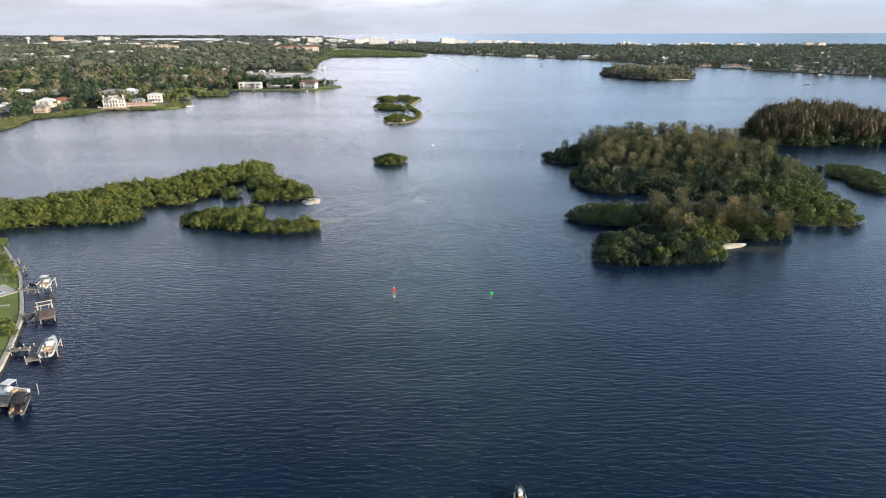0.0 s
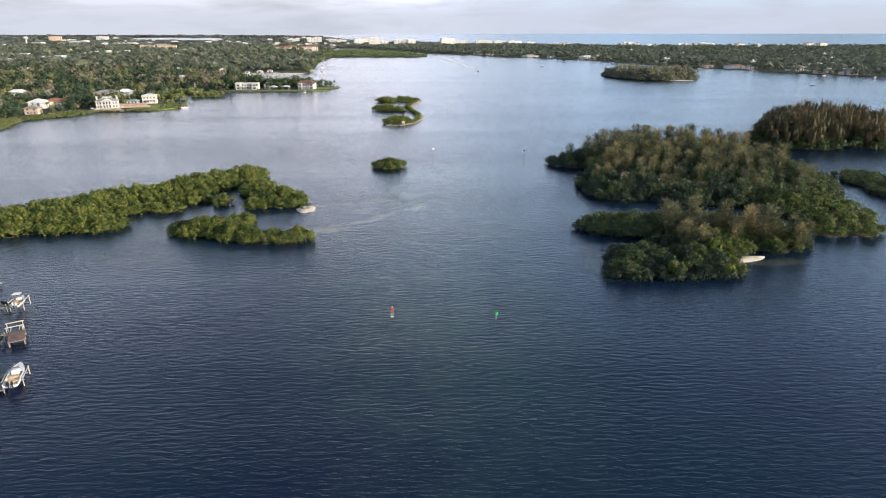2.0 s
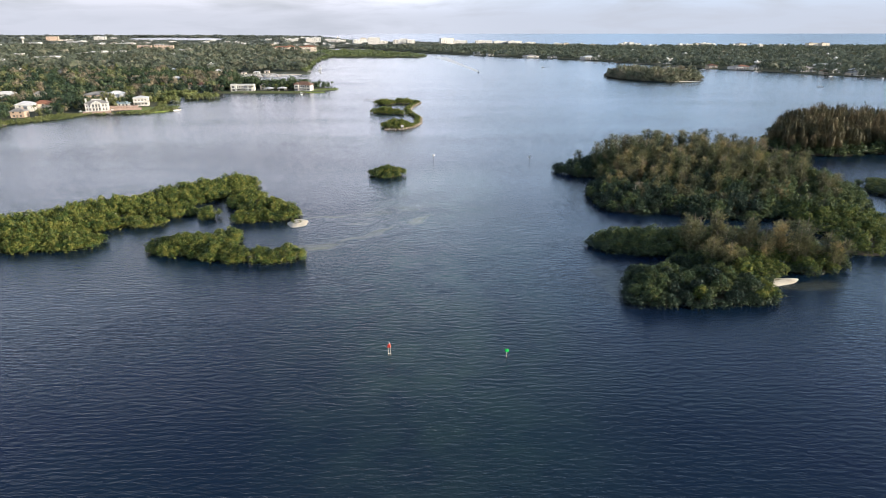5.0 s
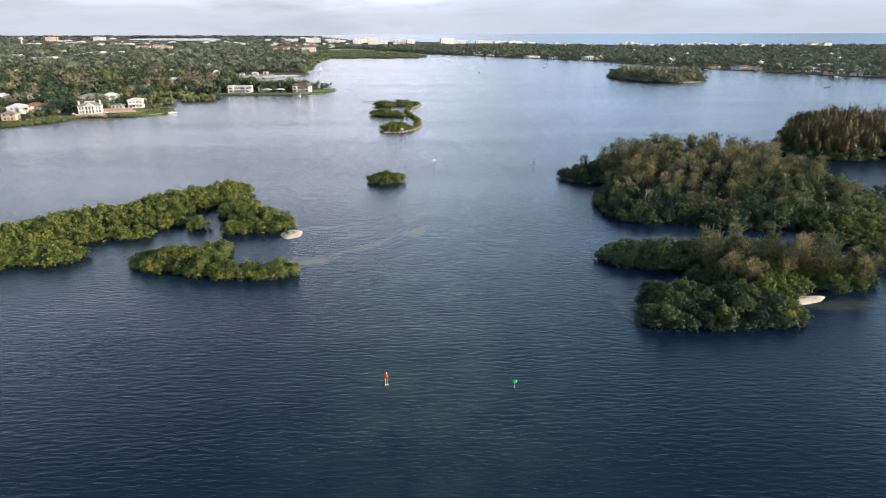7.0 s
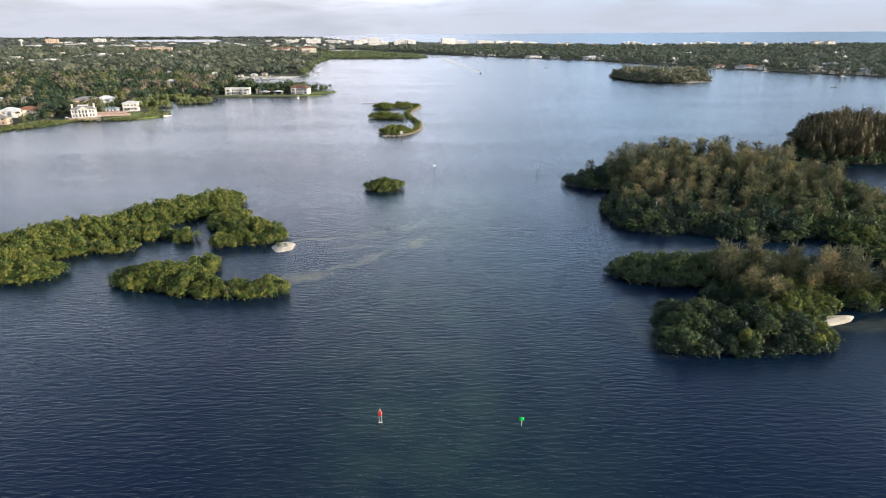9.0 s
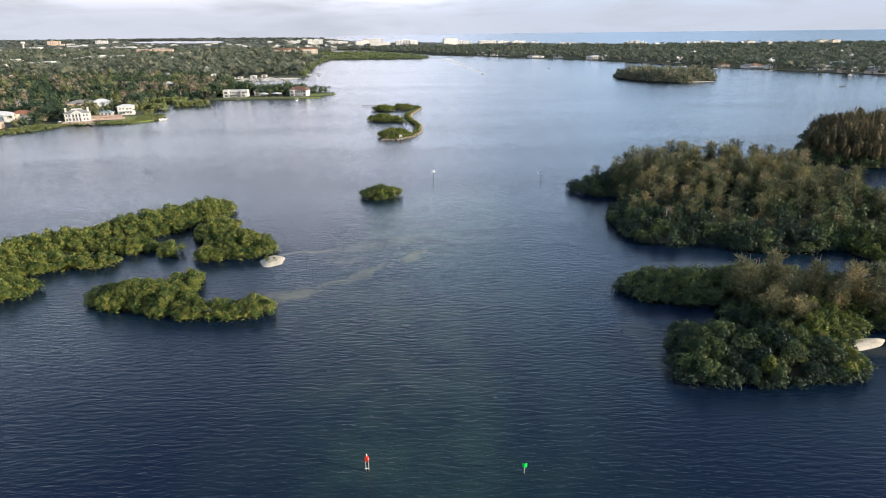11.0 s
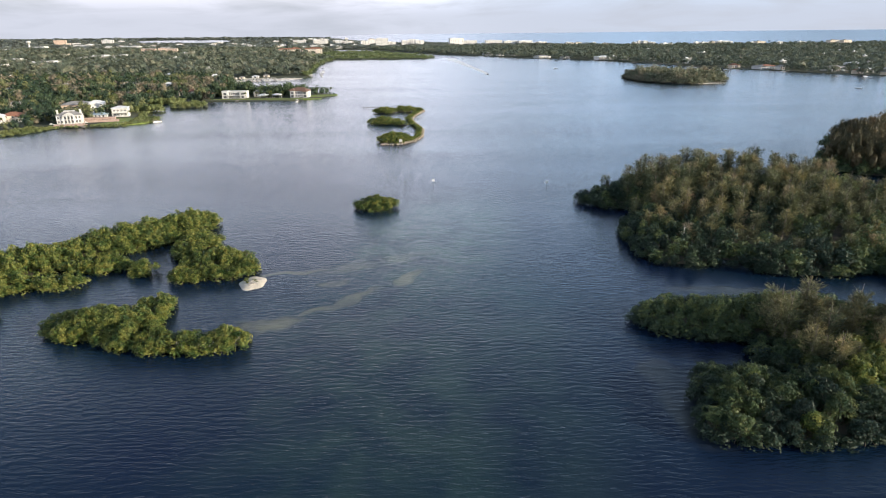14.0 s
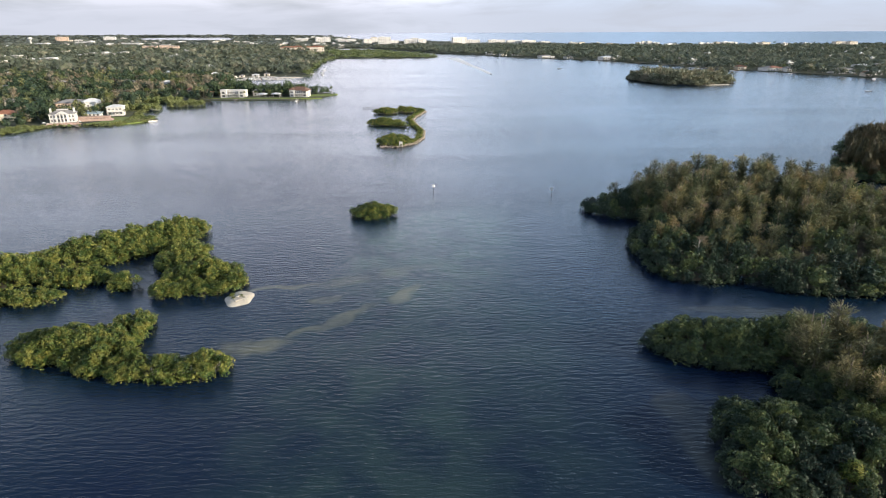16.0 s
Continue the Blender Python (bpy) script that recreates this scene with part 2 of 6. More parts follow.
def water_material(name="bay_water", rough=0.14, swell=0.178):
    m, n, l, b = material(name, rough)
    b.inputs["IOR"].default_value = 1.33
    pos = n.new("ShaderNodeNewGeometry").outputs["Position"]
    # body colour: deep blue water, greener over the shallows
    broad = noise_node(n, l, 0.012, 3, pos)
    c = ramp_node(n, l, broad, [(0.35, (0.0045, 0.0105, 0.034)), (0.65, (0.0055, 0.0185, 0.036))])
    warp = n.new("ShaderNodeTexNoise")
    warp.inputs["Scale"].default_value = 0.09
    l.new(pos, warp.inputs["Vector"])
    shift = n.new("ShaderNodeVectorMath")
    shift.operation = "MULTIPLY_ADD"
    l.new(warp.outputs["Color"], shift.inputs[0])
    shift.inputs[1].default_value = (11, 11, 0)
    l.new(pos, shift.inputs[2])
    sandy, green = None, None
    # shoals: centre, half lengths, turn, brightness
    for cx, cy, rx, ry, turn, k in SHOALS:
        mp = n.new("ShaderNodeMapping")
        mp.vector_type = "TEXTURE"
        mp.inputs["Location"].default_value = (cx + 5.5, cy + 5.5, 0)
        mp.inputs["Rotation"].default_value = (0, 0, radians(turn))
        mp.inputs["Scale"].default_value = (rx, ry, 1e6)
        l.new(shift.outputs[0], mp.inputs["Vector"])
        ln = n.new("ShaderNodeVectorMath")
        ln.operation = "LENGTH"
        l.new(mp.outputs[0], ln.inputs[0])
        mr = n.new("ShaderNodeMapRange")
        mr.interpolation_type = "SMOOTHSTEP"
        mr.inputs["From Min"].default_value, mr.inputs["From Max"].default_value = 0.45, 1.1
        mr.inputs["To Min"].default_value, mr.inputs["To Max"].default_value = k, 0.0
        l.new(ln.outputs["Value"], mr.inputs["Value"])
        if rx * ry > 2000:
            green = mr.outputs[0] if green is None else math_node(n, l, "MAXIMUM", green, mr.outputs[0])
        else:
            sandy = mr.outputs[0] if sandy is None else math_node(n, l, "MAXIMUM", sandy, mr.outputs[0])
    patch = noise_node(n, l, 0.09, 4, pos)
    patch = ramp_node(n, l, patch, [(0.34, (0.3, 0.3, 0.3)), (0.62, (1, 1, 1))])
    c = mix_node(n, l, math_node(n, l, "MULTIPLY", green, patch), c, (0.08, 0.14, 0.09))
    c = mix_node(n, l, math_node(n, l, "MULTIPLY", sandy, patch), c, (0.15, 0.15, 0.095))
    l.new(c, b.inputs["Base Color"])
    # wind waves: short crests across the wind, and fine ripples
    mp = n.new("ShaderNodeMapping")
    mp.inputs["Rotation"].default_value = (0, 0, radians(-9))
    mp.inputs["Scale"].default_value = (0.32, 1.1, 1)
    l.new(pos, mp.inputs["Vector"])
    waves = noise_node(n, l, 1.0, 2, mp.outputs[0], 0.55)
    mp2 = n.new("ShaderNodeMapping")
    mp2.inputs["Rotation"].default_value = (0, 0, radians(14))
    mp2.inputs["Scale"].default_value = (1.7, 2.5, 1)
    l.new(pos, mp2.inputs["Vector"])
    ripple = noise_node(n, l, 1.0, 3, mp2.outputs[0], 0.65)
    # calm slicks and ruffled lanes
    mp3 = n.new("ShaderNodeMapping")
    mp3.inputs["Scale"].default_value = (0.003, 0.018, 1)
    l.new(pos, mp3.inputs["Vector"])
    lane = ramp_node(n, l, noise_node(n, l, 1.0, 4, mp3.outputs[0]), [(0.36, (0.66, 0.66, 0.66)), (0.62, (1.06, 1.06, 1.06))])
    h = math_node(n, l, "ADD", math_node(n, l, "MULTIPLY", waves, 1.0), math_node(n, l, "MULTIPLY", ripple, 0.42))
    h = math_node(n, l, "MULTIPLY", h, lane)
    bump_node(n, l, h, 1.0, swell, b)
    return m


# submerged sand flats: x, y, half length, half width, turn, strength
SHOALS = [(-43, 219.5, 11, 5.2, 20, 0.75), (-26, 233, 15, 2.6, 42, 0.55), (-31, 246, 5, 3, 10, 0.55), (-9, 249, 9, 3, 58, 0.65), (-44, 254, 14, 2.2, 16, 0.6),
          (-20, 262, 26, 5, 25, 0.3),
          (50.5, 188, 6, 17, 8, 0.3), (85, 238, 22, 4, -5, 0.22), (106, 185, 14, 5, 8, 0.3), (0, 290, 75, 34, 80, 0.36),
          (-3, 200, 48, 150, 3, 0.17), (-4, 175, 24, 90, 4, 0.24)]
WATER = water_material()
GULF_WATER = water_material("gulf_water", 0.25, 0.21)

# ---- the lie of the land ----
FAR = 4900.0


def rise(x, y):
    """The far ground lifts gently, so that the sheet ends at the height of the true horizon."""
    d = math.hypot(x, y)
    top = 46.5 - 21 * min(1.0, max(0.0, (-x - 480) / 800))
    return 0.0 if d < 2800 else top * min(1.0, (d - 2800) / 2100) ** 2


def curve_at(table, v):
    """Straight-line interpolation in a short table of (v, value)."""
    if v <= table[0][0]:
        return table[0][1]
    for (a, p), (b, q) in zip(table, table[1:]):
        if v <= b:
            return p + (q - p) * (v - a) / (b - a)
    return table[-1][1]


def mesh_np(name, verts, quads):
    """A mesh of quads from arrays."""
    me = bpy.data.meshes.new(name)
    verts, quads = np.asarray(verts, np.float32), np.asarray(quads, np.int32)
    me.vertices.add(len(verts))
    me.vertices.foreach_set("co", verts.ravel())
    me.loops.add(quads.size)
    me.loops.foreach_set("vertex_index", quads.ravel())
    me.polygons.add(len(quads))
    me.polygons.foreach_set("loop_start", np.arange(0, quads.size, 4, dtype=np.int32))
    me.update(calc_edges=True)
    me.validate()
    return me


def sheet(name, columns, material_, top):
    """A strip of land or water between x0 and x1 at each y, with a bank down into the water where top is above it."""
    bm = bmesh.new()
    lines = []
    for y, xs in columns:
        line = [bm.verts.new((x, y, top + rise(x, y))) for x in xs]
        if top > 0:
            line = [bm.verts.new((xs[0], y, -1 + rise(xs[0], y)))] + line + [bm.verts.new((xs[-1] + (0.5 if xs[-1] > xs[0] else -0.5), y, -1 + rise(xs[-1], y)))]
        lines.append(line)
    for a, b in zip(lines, lines[1:]):
        for i in range(len(a) - 1):
            bm.faces.new((a[i], a[i + 1], b[i + 1], b[i]))
    if top > 0:
        for line, flip in ((lines[0], False), (lines[-1], True)):
            low = [bm.verts.new((v.co.x, v.co.y, v.co.z - 1.2)) for v in line]
            for i in range(len(line) - 1):
                f = (low[i], low[i + 1], line[i + 1], line[i])
                bm.faces.new(f[::-1] if flip else f)
    me = bpy.data.meshes.new(name)
    bm.to_mesh(me)
    bm.free()
    me.materials.append(material_)
    return new(name, me)


def spread(a, b, n):
    return [a + (b - a) * i / n for i in range(n + 1)]


ys = spread(-900, 2650, 18)
water = sheet("water", [(y, spread(-FAR, FAR, 60)) for y in ys], WATER, 0.0)
tagged(water, "dark blue bay water with small wind ripples", "water", kind="structure")
gulf = sheet("water", [(y, spread(-FAR, FAR, 60)) for y in spread(2650, FAR, 22)], GULF_WATER, 0.0)
tagged(gulf, "grey-blue open gulf reaching to the horizon", "water", kind="structure")

# mainland: its shore runs up the bay, with a point of land and a mangrove spit
SHORE_L = [(395, -350), (420, -338), (446, -330), (470, -334), (497, -345), (525, -322), (557, -312), (562, -262), (590, -262),
           (617, -268), (640, -280), (680, -292), (720, -300), (738, -296), (742, -170), (770, -140), (793, -128), (815, -140),
           (832, -175), (850, -215), (875, -255), (940, -300), (1012, -322), (1045, -318), (1058, -262), (1072, -234), (1105, -230), (1200, -250), (1411, -280), (1600, -300), (1714, -298), (1724, -60),
           (1760, -36), (1830, -34), (1900, -62), (2000, -100), (2120, -165), (2240, -225), (2290, -275), (2310, -430), (2400, -500), (2500, -560), (2650, -900)]
SHORE_R = [(830, 900), (890, 790), (962, 704), (1043, 622), (1137, 579), (1210, 515), (1320, 470), (1437, 425), (1553, 373),
           (1620, 310), (1692, 236), (1800, 160), (1902, 92), (2003, -10), (2172, -100), (2350, -195), (2520, -290), (2613, -490), (2660, -860)]
GULF = [(-1500, 4900), (-900, 4500), (-600, 3900), (-300, 3500), (0, 3270), (300, 3150), (600, 2960), (1200, 2810), (1600, 2640), (3500, 2560)]


def mainland_x(y):
    return curve_at(SHORE_L, y)


def barrier_x(y):
    return curve_at(SHORE_R, y)


def gulf_y(x):
    return curve_at(GULF, x)


ys = sorted({y for y, _ in SHORE_L} | set(range(400, 2651, 50)))
mainland = sheet("ground", [(y, spread(-2800, mainland_x(y), 24)) for y in ys], LAND, 0.55)
tagged(mainland, "wooded mainland ground behind the shore", "ground", kind="structure")
ys = sorted({y for y, _ in SHORE_R} | set(range(850, 2660, 50)))


def gulf_x(y):
    """Where the gulf beach crosses this y, east of the barrier's bay shore."""
    best = 3400
    for (a, p), (b, q) in zip(GULF, GULF[1:]):
        if q <= y <= p:
            best = a + (b - a) * (p - y) / max(p - q, 1e-6)
    return best


barrier = sheet("ground", [(y, spread(barrier_x(y), gulf_x(y), 24)) for y in ys if barrier_x(y) < gulf_x(y)], LAND, 0.5)
tagged(barrier, "wooded barrier island ground between bay and gulf", "ground", kind="structure")
far_land = sheet("ground", [(y, spread(-3600, min(gulf_x(y), 3400), 40)) for y in spread(2655, 4880, 24)], LAND, 0.5)
tagged(far_land, "distant wooded land towards the horizon", "ground", kind="structure")

# ---- plants: shapes that are built once ----
rng = np.random.default_rng(7)


def leaf_quads(centres, normals, size, stretch=1.0, up=0.0):
    """A small leaf clump, one quad, at every centre, facing roughly along its normal."""
    k = len(centres)
    nrm = normals + rng.normal(0, 0.55, (k, 3))
    nrm /= np.linalg.norm(nrm, axis=1, keepdims=True) + 1e-9
    ref = rng.normal(0, 1, (k, 3))
    ref[:, 2] += up
    u = np.cross(nrm, ref)
    u /= np.linalg.norm(u, axis=1, keepdims=True) + 1e-9
    v = np.cross(u, nrm)
    if up:
        u, v = v, u
    s = (size * rng.uniform(0.6, 1.35, k))[:, None]
    u, v = u * s * 0.5 * stretch, v * s * 0.5
    lift = nrm * s * rng.uniform(-0.25, 0.25, (k, 1))
    verts = np.stack([centres - u - v * 0.7, centres + u * 0.8 - v, centres + u + v * 0.8 + lift, centres - u * 0.7 + v], 1)
    return verts.reshape(-1, 3), np.arange(4 * k).reshape(-1, 4)


def dome_points(k, low=-0.25):
    p = rng.normal(0, 1, (k * 3, 3))
    p /= np.linalg.norm(p, axis=1, keepdims=True)
    return p[p[:, 2] > low][:k]


def ball(rx, ry, rz, cz, n=8, m=5, rough=0.12):
    """A lumpy closed core, in quads."""
    verts, quads = [], []
    for j in range(m + 1):
        a = math.pi * (0.03 + 0.94 * j / m)
        for i in range(n):
            b = 2 * math.pi * i / n
            k = 1 + rng.uniform(-rough, rough)
            verts.append((rx * k * math.sin(a) * math.cos(b), ry * k * math.sin(a) * math.sin(b), cz + rz * k * math.cos(a)))
    for j in range(m):
        for i in range(n):
            quads.append((j * n + i, (j + 1) * n + i, (j + 1) * n + (i + 1) % n, j * n + (i + 1) % n))
    return np.array(verts), np.array(quads)


def tube(points, radii, n=5):
    """A tapered limb through points, in quads."""
    verts, quads = [], []
    for (x, y, z), r in zip(points, radii):
        for i in range(n):
            a = 2 * math.pi * i / n
            verts.append((x + r * math.cos(a), y + r * math.sin(a), z))
    for j in range(len(points) - 1):
        for i in range(n):
            quads.append((j * n + i, j * n + (i + 1) % n, (j + 1) * n + (i + 1) % n, (j + 1) * n + i))
    return np.array(verts), np.array(quads)


def join(pieces):
    verts, quads, base = [], [], 0
    for v, q in pieces:
        verts.append(v)
        quads.append(q + base)
        base += len(v)
    return np.concatenate(verts), np.concatenate(quads)


def mangrove_shape(leaves=760, size=0.4):
    """A low broad crown of many small lobes, 6 m tall and 6 m across."""
    pieces = [ball(1.9, 1.9, 1.2, 2.9, rough=0.3)]
    lobes = min(24, 10 + leaves // 55)
    for i in range(lobes):
        a = 2.4 * i + rng.uniform(-0.4, 0.4)
        d = 2.35 * math.sqrt((i + 0.4) / lobes) * rng.uniform(0.85, 1.1)
        r = rng.uniform(0.5, 0.82) * (1.0 if leaves > 400 else 1.25)
        c = np.array([d * math.cos(a), d * math.sin(a), 5.25 - 0.36 * d * d * rng.uniform(0.8, 1.15) + rng.uniform(-0.45, 0.35)])
        p = dome_points(int(leaves / lobes * 0.82), -0.45)
        pieces.append(leaf_quads(c + p * r * rng.uniform(0.8, 1.1, (len(p), 1)), p + (0, 0, 0.35), size))
    # skirt that hangs to the water
    k = int(leaves * 0.2)
    a = rng.uniform(0, 2 * math.pi, k)
    rr = rng.uniform(2.0, 2.55, k)
    c = np.stack([rr * np.cos(a), rr * np.sin(a), rng.uniform(0.4, 3.0, k)], 1)
    pieces.append(leaf_quads(c, np.stack([np.cos(a), np.sin(a), 0.3 * np.ones(k)], 1), size))
    return join(pieces)


def mangrove_trunk():
    pieces = [tube([(0, 0, 1.1), (0.15, 0.1, 2.4), (0.1, 0.25, 4.0)], [0.16, 0.12, 0.05])]
    for i in range(6):
        a = 2 * math.pi * i / 6 + rng.uniform(-0.3, 0.3)
        r = rng.uniform(1.3, 2.5)
        c, s = math.cos(a), math.sin(a)
        pieces.append(tube([(0, 0, 1.6), (0.5 * r * c, 0.5 * r * s, 1.35), (0.9 * r * c, 0.9 * r * s, 0.5), (r * c, r * s, -0.6)], [0.06, 0.06, 0.05, 0.04], 4))
        pieces.append(tube([(0, 0, 2.0), (0.6 * r * c, 0.6 * r * s, 3.1), (r * c * 0.9, r * s * 0.9, 4.1)], [0.09, 0.06, 0.03], 4))
    return join(pieces)


def feathers(base, way, length, k, width, long):
    """Sprays of k needle tufts along an ascending branch."""
    t = rng.uniform(0.1, 1.0, (k, 1)) ** 0.8
    side = rng.normal(0, 1, (k, 3))
    c = base + way * length * t + side * width * (0.55 + 0.6 * np.sin(math.pi * t))
    u = way + side * 0.42 + (0, 0, 0.25)
    u /= np.linalg.norm(u, axis=1, keepdims=True)
    v = np.cross(u, rng.normal(0, 1, (k, 3)))
    v /= np.linalg.norm(v, axis=1, keepdims=True) + 1e-9
    s = rng.uniform(0.6, 1.35, (k, 1))
    u, v = u * s * long * 0.5, v * s * long * 0.17
    verts = np.stack([c - u - v * 0.6, c - u * 0.4 + v, c + u * 0.9 + v * 0.4, c + u - v * 0.5], 1)
    return verts.reshape(-1, 3), np.arange(4 * k).reshape(-1, 4)


def pine_shape(leaves=920, long=0.78):
    """A tall ragged crown of ascending feathery sprays, about 13 m tall."""
    pieces = [ball(0.6, 0.6, 2.4, 6.0, 7, 5, 0.35) if leaves > 400 else ball(1.5, 1.5, 3.6, 6.6, 7, 5, 0.3)]
    branches = 34 if leaves > 400 else 18
    lean = rng.uniform(-0.6, 0.6, 2)
    for i in range(branches):
        t = (i + 0.5) / branches
        z = 2.2 + 8.6 * t + rng.uniform(-0.4, 0.4)
        out = 1.1 - 0.4 * t + rng.uniform(-0.15, 0.15)
        a = i * 2.4 + rng.uniform(-0.6, 0.6)
        way = np.array([out * math.cos(a), out * math.sin(a), 0.75])
        way /= np.linalg.norm(way)
        reach = (3.0 * math.sin(math.pi * (0.28 + 0.55 * t))) * rng.uniform(0.6, 1.15)
        base = np.array([lean[0] * t, lean[1] * t, z - 0.6])
        pieces.append(feathers(base, way, reach, int(leaves / branches), 0.42 if leaves > 400 else 0.75, long))
    return join(pieces)


def pine_trunk():
    pieces = [tube([(0, 0, -0.6), (0.1, 0.05, 4), (0.05, 0.2, 8), (0.1, 0.1, 12.4)], [0.22, 0.17, 0.11, 0.03], 6)]
    for i in range(7):
        a, z, r = i * 2.4, 3 + i * 1.2, rng.uniform(0.9, 1.9)
        pieces.append(tube([(0.05, 0.1, z), (r * 0.5 * math.cos(a), r * 0.5 * math.sin(a), z + 0.5), (r * math.cos(a), r * math.sin(a), z + 1.4)], [0.06, 0.045, 0.02], 4))
    return join(pieces)


def wood_shape(leaves, size):
    """A far broadleaf crown of unit radius, about one and a half high."""
    pieces = [ball(0.5, 0.5, 0.42, 0.6, 6, 3, 0.3)] if leaves > 20 else []
    lobes = 5 if leaves > 20 else 2
    for i in range(lobes):
        a = 2 * math.pi * i / lobes + rng.uniform(-0.5, 0.5)
        d = rng.uniform(0.2, 0.65)
        c = np.array([d * math.cos(a), d * math.sin(a), 0.85 + rng.uniform(-0.25, 0.25)])
        p = dome_points(max(3, leaves // lobes), -0.2)
        pieces.append(leaf_quads(c + p * rng.uniform(0.36, 0.52, (len(p), 1)), p + (0, 0, 0.4), size))
    return join(pieces)


def palm_shape():
    """Fourteen drooping fronds at the head of a tall stem."""
    verts, quads = [], []
    for i in range(16):
        a = 2.4 * i
        lift = 0.8 - 1.5 * (i / 16)
        c, s = math.cos(a), math.sin(a)
        base = len(verts)
        for j in range(5):
            t = j / 4
            r, z = 2.3 * t, 8.0 + lift * t * 1.6 - 1.8 * t * t
            w = 0.34 * math.sin(math.pi * (0.15 + 0.8 * t))
            verts += [(r * c - w * s, r * s + w * c, z - 0.12), (r * c, r * s, z + 0.06), (r * c + w * s, r * s - w * c, z - 0.12)]
        for j in range(4):
            k = base + 3 * j
            quads += [(k, k + 1, k + 4, k + 3), (k + 1, k + 2, k + 5, k + 4)]
    return np.array(verts), np.array(quads)


def scatter(name, shapes, places, material_):
    """Many crowns in one mesh: places hold x, y, z, width, height, turn, shape."""
    places = np.asarray(places, float)
    verts, quads, base = [], [], 0
    for s, (v, q) in enumerate(shapes):
        p = places[places[:, 6].astype(int) == s]
        if not len(p):
            continue
        c, sn = np.cos(p[:, 5])[:, None], np.sin(p[:, 5])[:, None]
        x = (v[None, :, 0] * c - v[None, :, 1] * sn) * p[:, 3:4] + p[:, 0:1]
        y = (v[None, :, 0] * sn + v[None, :, 1] * c) * p[:, 3:4] + p[:, 1:2]
        z = v[None, :, 2] * p[:, 4:5] + p[:, 2:3]
        verts.append(np.stack([x, y, z], 2).reshape(-1, 3))
        quads.append((q[None] + (np.arange(len(p)) * len(v))[:, None, None] + base).reshape(-1, 4))
        base += len(p) * len(v)
    me = mesh_np(name, np.concatenate(verts), np.concatenate(quads))
    me.materials.append(material_)
    return new(name, me)


def part(name, data, material_, parent, label="", at=None):
    """One mesh object under a thing or a part; data is a bmesh or a (verts, quads) pair."""
    if isinstance(data, tuple):
        me = mesh_np(name, *data)
    elif isinstance(data, bpy.types.Mesh):
        me = data
    else:
        me = bpy.data.meshes.new(name)
        data.to_mesh(me)
        data.free()
    if not me.materials:
        me.materials.append(material_)
    ob = new(name, me)
    ob.parent = parent
    if at is not None:
        ob.matrix_basis = at
    if label:
        ob["label"] = label
    return ob


def plant_template(name, crown, trunk, leaf, label, category, group):
    root = tagged(new(name), label, category, group)
    part("crown", crown, leaf, root)
    part("trunk", trunk, BARK, root)
    return root


MANGROVES = [mangrove_shape() for _ in range(6)]
PINES = [pine_shape() for _ in range(5)]
LOW_MANGROVES = [mangrove_shape(205, 0.6) for _ in range(5)]
RIM_BUSHES = [mangrove_shape(90, 0.9) for _ in range(5)]
MID_MANGROVES = [mangrove_shape(130, 0.85) for _ in range(5)]
FAR_MANGROVES = [mangrove_shape(70, 1.2) for _ in range(5)]
FAR_PINES = [pine_shape(200, 1.05) for _ in range(4)]

# ---- islands: each is a union of ovals (x, y, half length, half width, turn) ----
ISLAND_A = [(-183, 214, 27, 21, 38), (-151, 233, 27, 17, 40), (-134, 222, 8, 5, 35), (-141, 219, 5, 5, 0), (-126, 221.5, 8, 5.5, 20), (-135, 257, 25, 12, 42), (-128, 242, 8, 6, 20), (-113, 244, 6, 3.2, 10), (-108, 257.5, 8, 4.4, 8), (-110, 284, 25, 12.5, 45), (-97, 298, 11, 13, -10),
            (-70, 258, 10.5, 10, 20), (-83, 275, 7, 11, 12), (-92, 254, 2.8, 2.8, 0), (-63, 254, 6, 4.2, 20), (-76, 249.5, 5, 3, 0)]
ISLAND_B = [(-84.5, 217.5, 13, 7.5, -8), (-75, 224, 3.6, 9.5, 12), (-73, 211, 8, 5, -20), (-61, 207.5, 13, 3.4, -2), (-50.5, 209.5, 4.2, 3.4, 0)]
ISLAND_C = [(68, 219.5, 16.5, 9.5, -3), (90, 219, 20, 12, 0), (108, 211, 18, 12, -20), (116, 204, 10, 8, -10), (113, 198.5, 8, 5, 12), (63, 183.5, 10.5, 11, 0), (57, 177.5, 6.5, 6, 0), (61, 191, 5.5, 4.5, 0), (71, 177, 11, 5.5, 0), (84, 178, 7, 5, 0),
            (78, 184, 13, 10.5, 0), (91, 197, 12, 10, 20), (79, 201, 7, 6, 0)]
ISLAND_D = [(78, 332, 18, 12, -6), (98, 342, 22, 16, 0), (92, 288, 25, 24, 0), (80, 270, 14, 14, 0), (74, 282, 8, 10, 0), (115, 280, 35, 32, 0), (128, 342, 50, 34, 0), (112, 312, 24, 26, 0), (150, 300, 34, 50, 10), (146, 266, 18, 22, 14)]
ISLAND_D_ARM = [(149, 243, 15, 28, 14), (151, 222, 10, 15, 14), (141, 215, 10, 8, -10), (159, 246, 10, 22, 10), (178, 352, 16, 12, 0)]
ISLAND_E = [(232, 396, 30, 28, 0), (275, 425, 46, 54, 0), (296, 402, 30, 30, 0), (348, 498, 16, 9, -40), (312, 420, 26, 14, 30)]
ISLAND_F = [(207, 283, 11, 26, 6), (203, 267, 9, 12, 0), (226, 258, 28, 10, -20)]
ISLAND_G = [(-27.5, 326, 7.6, 6.8, 0)]
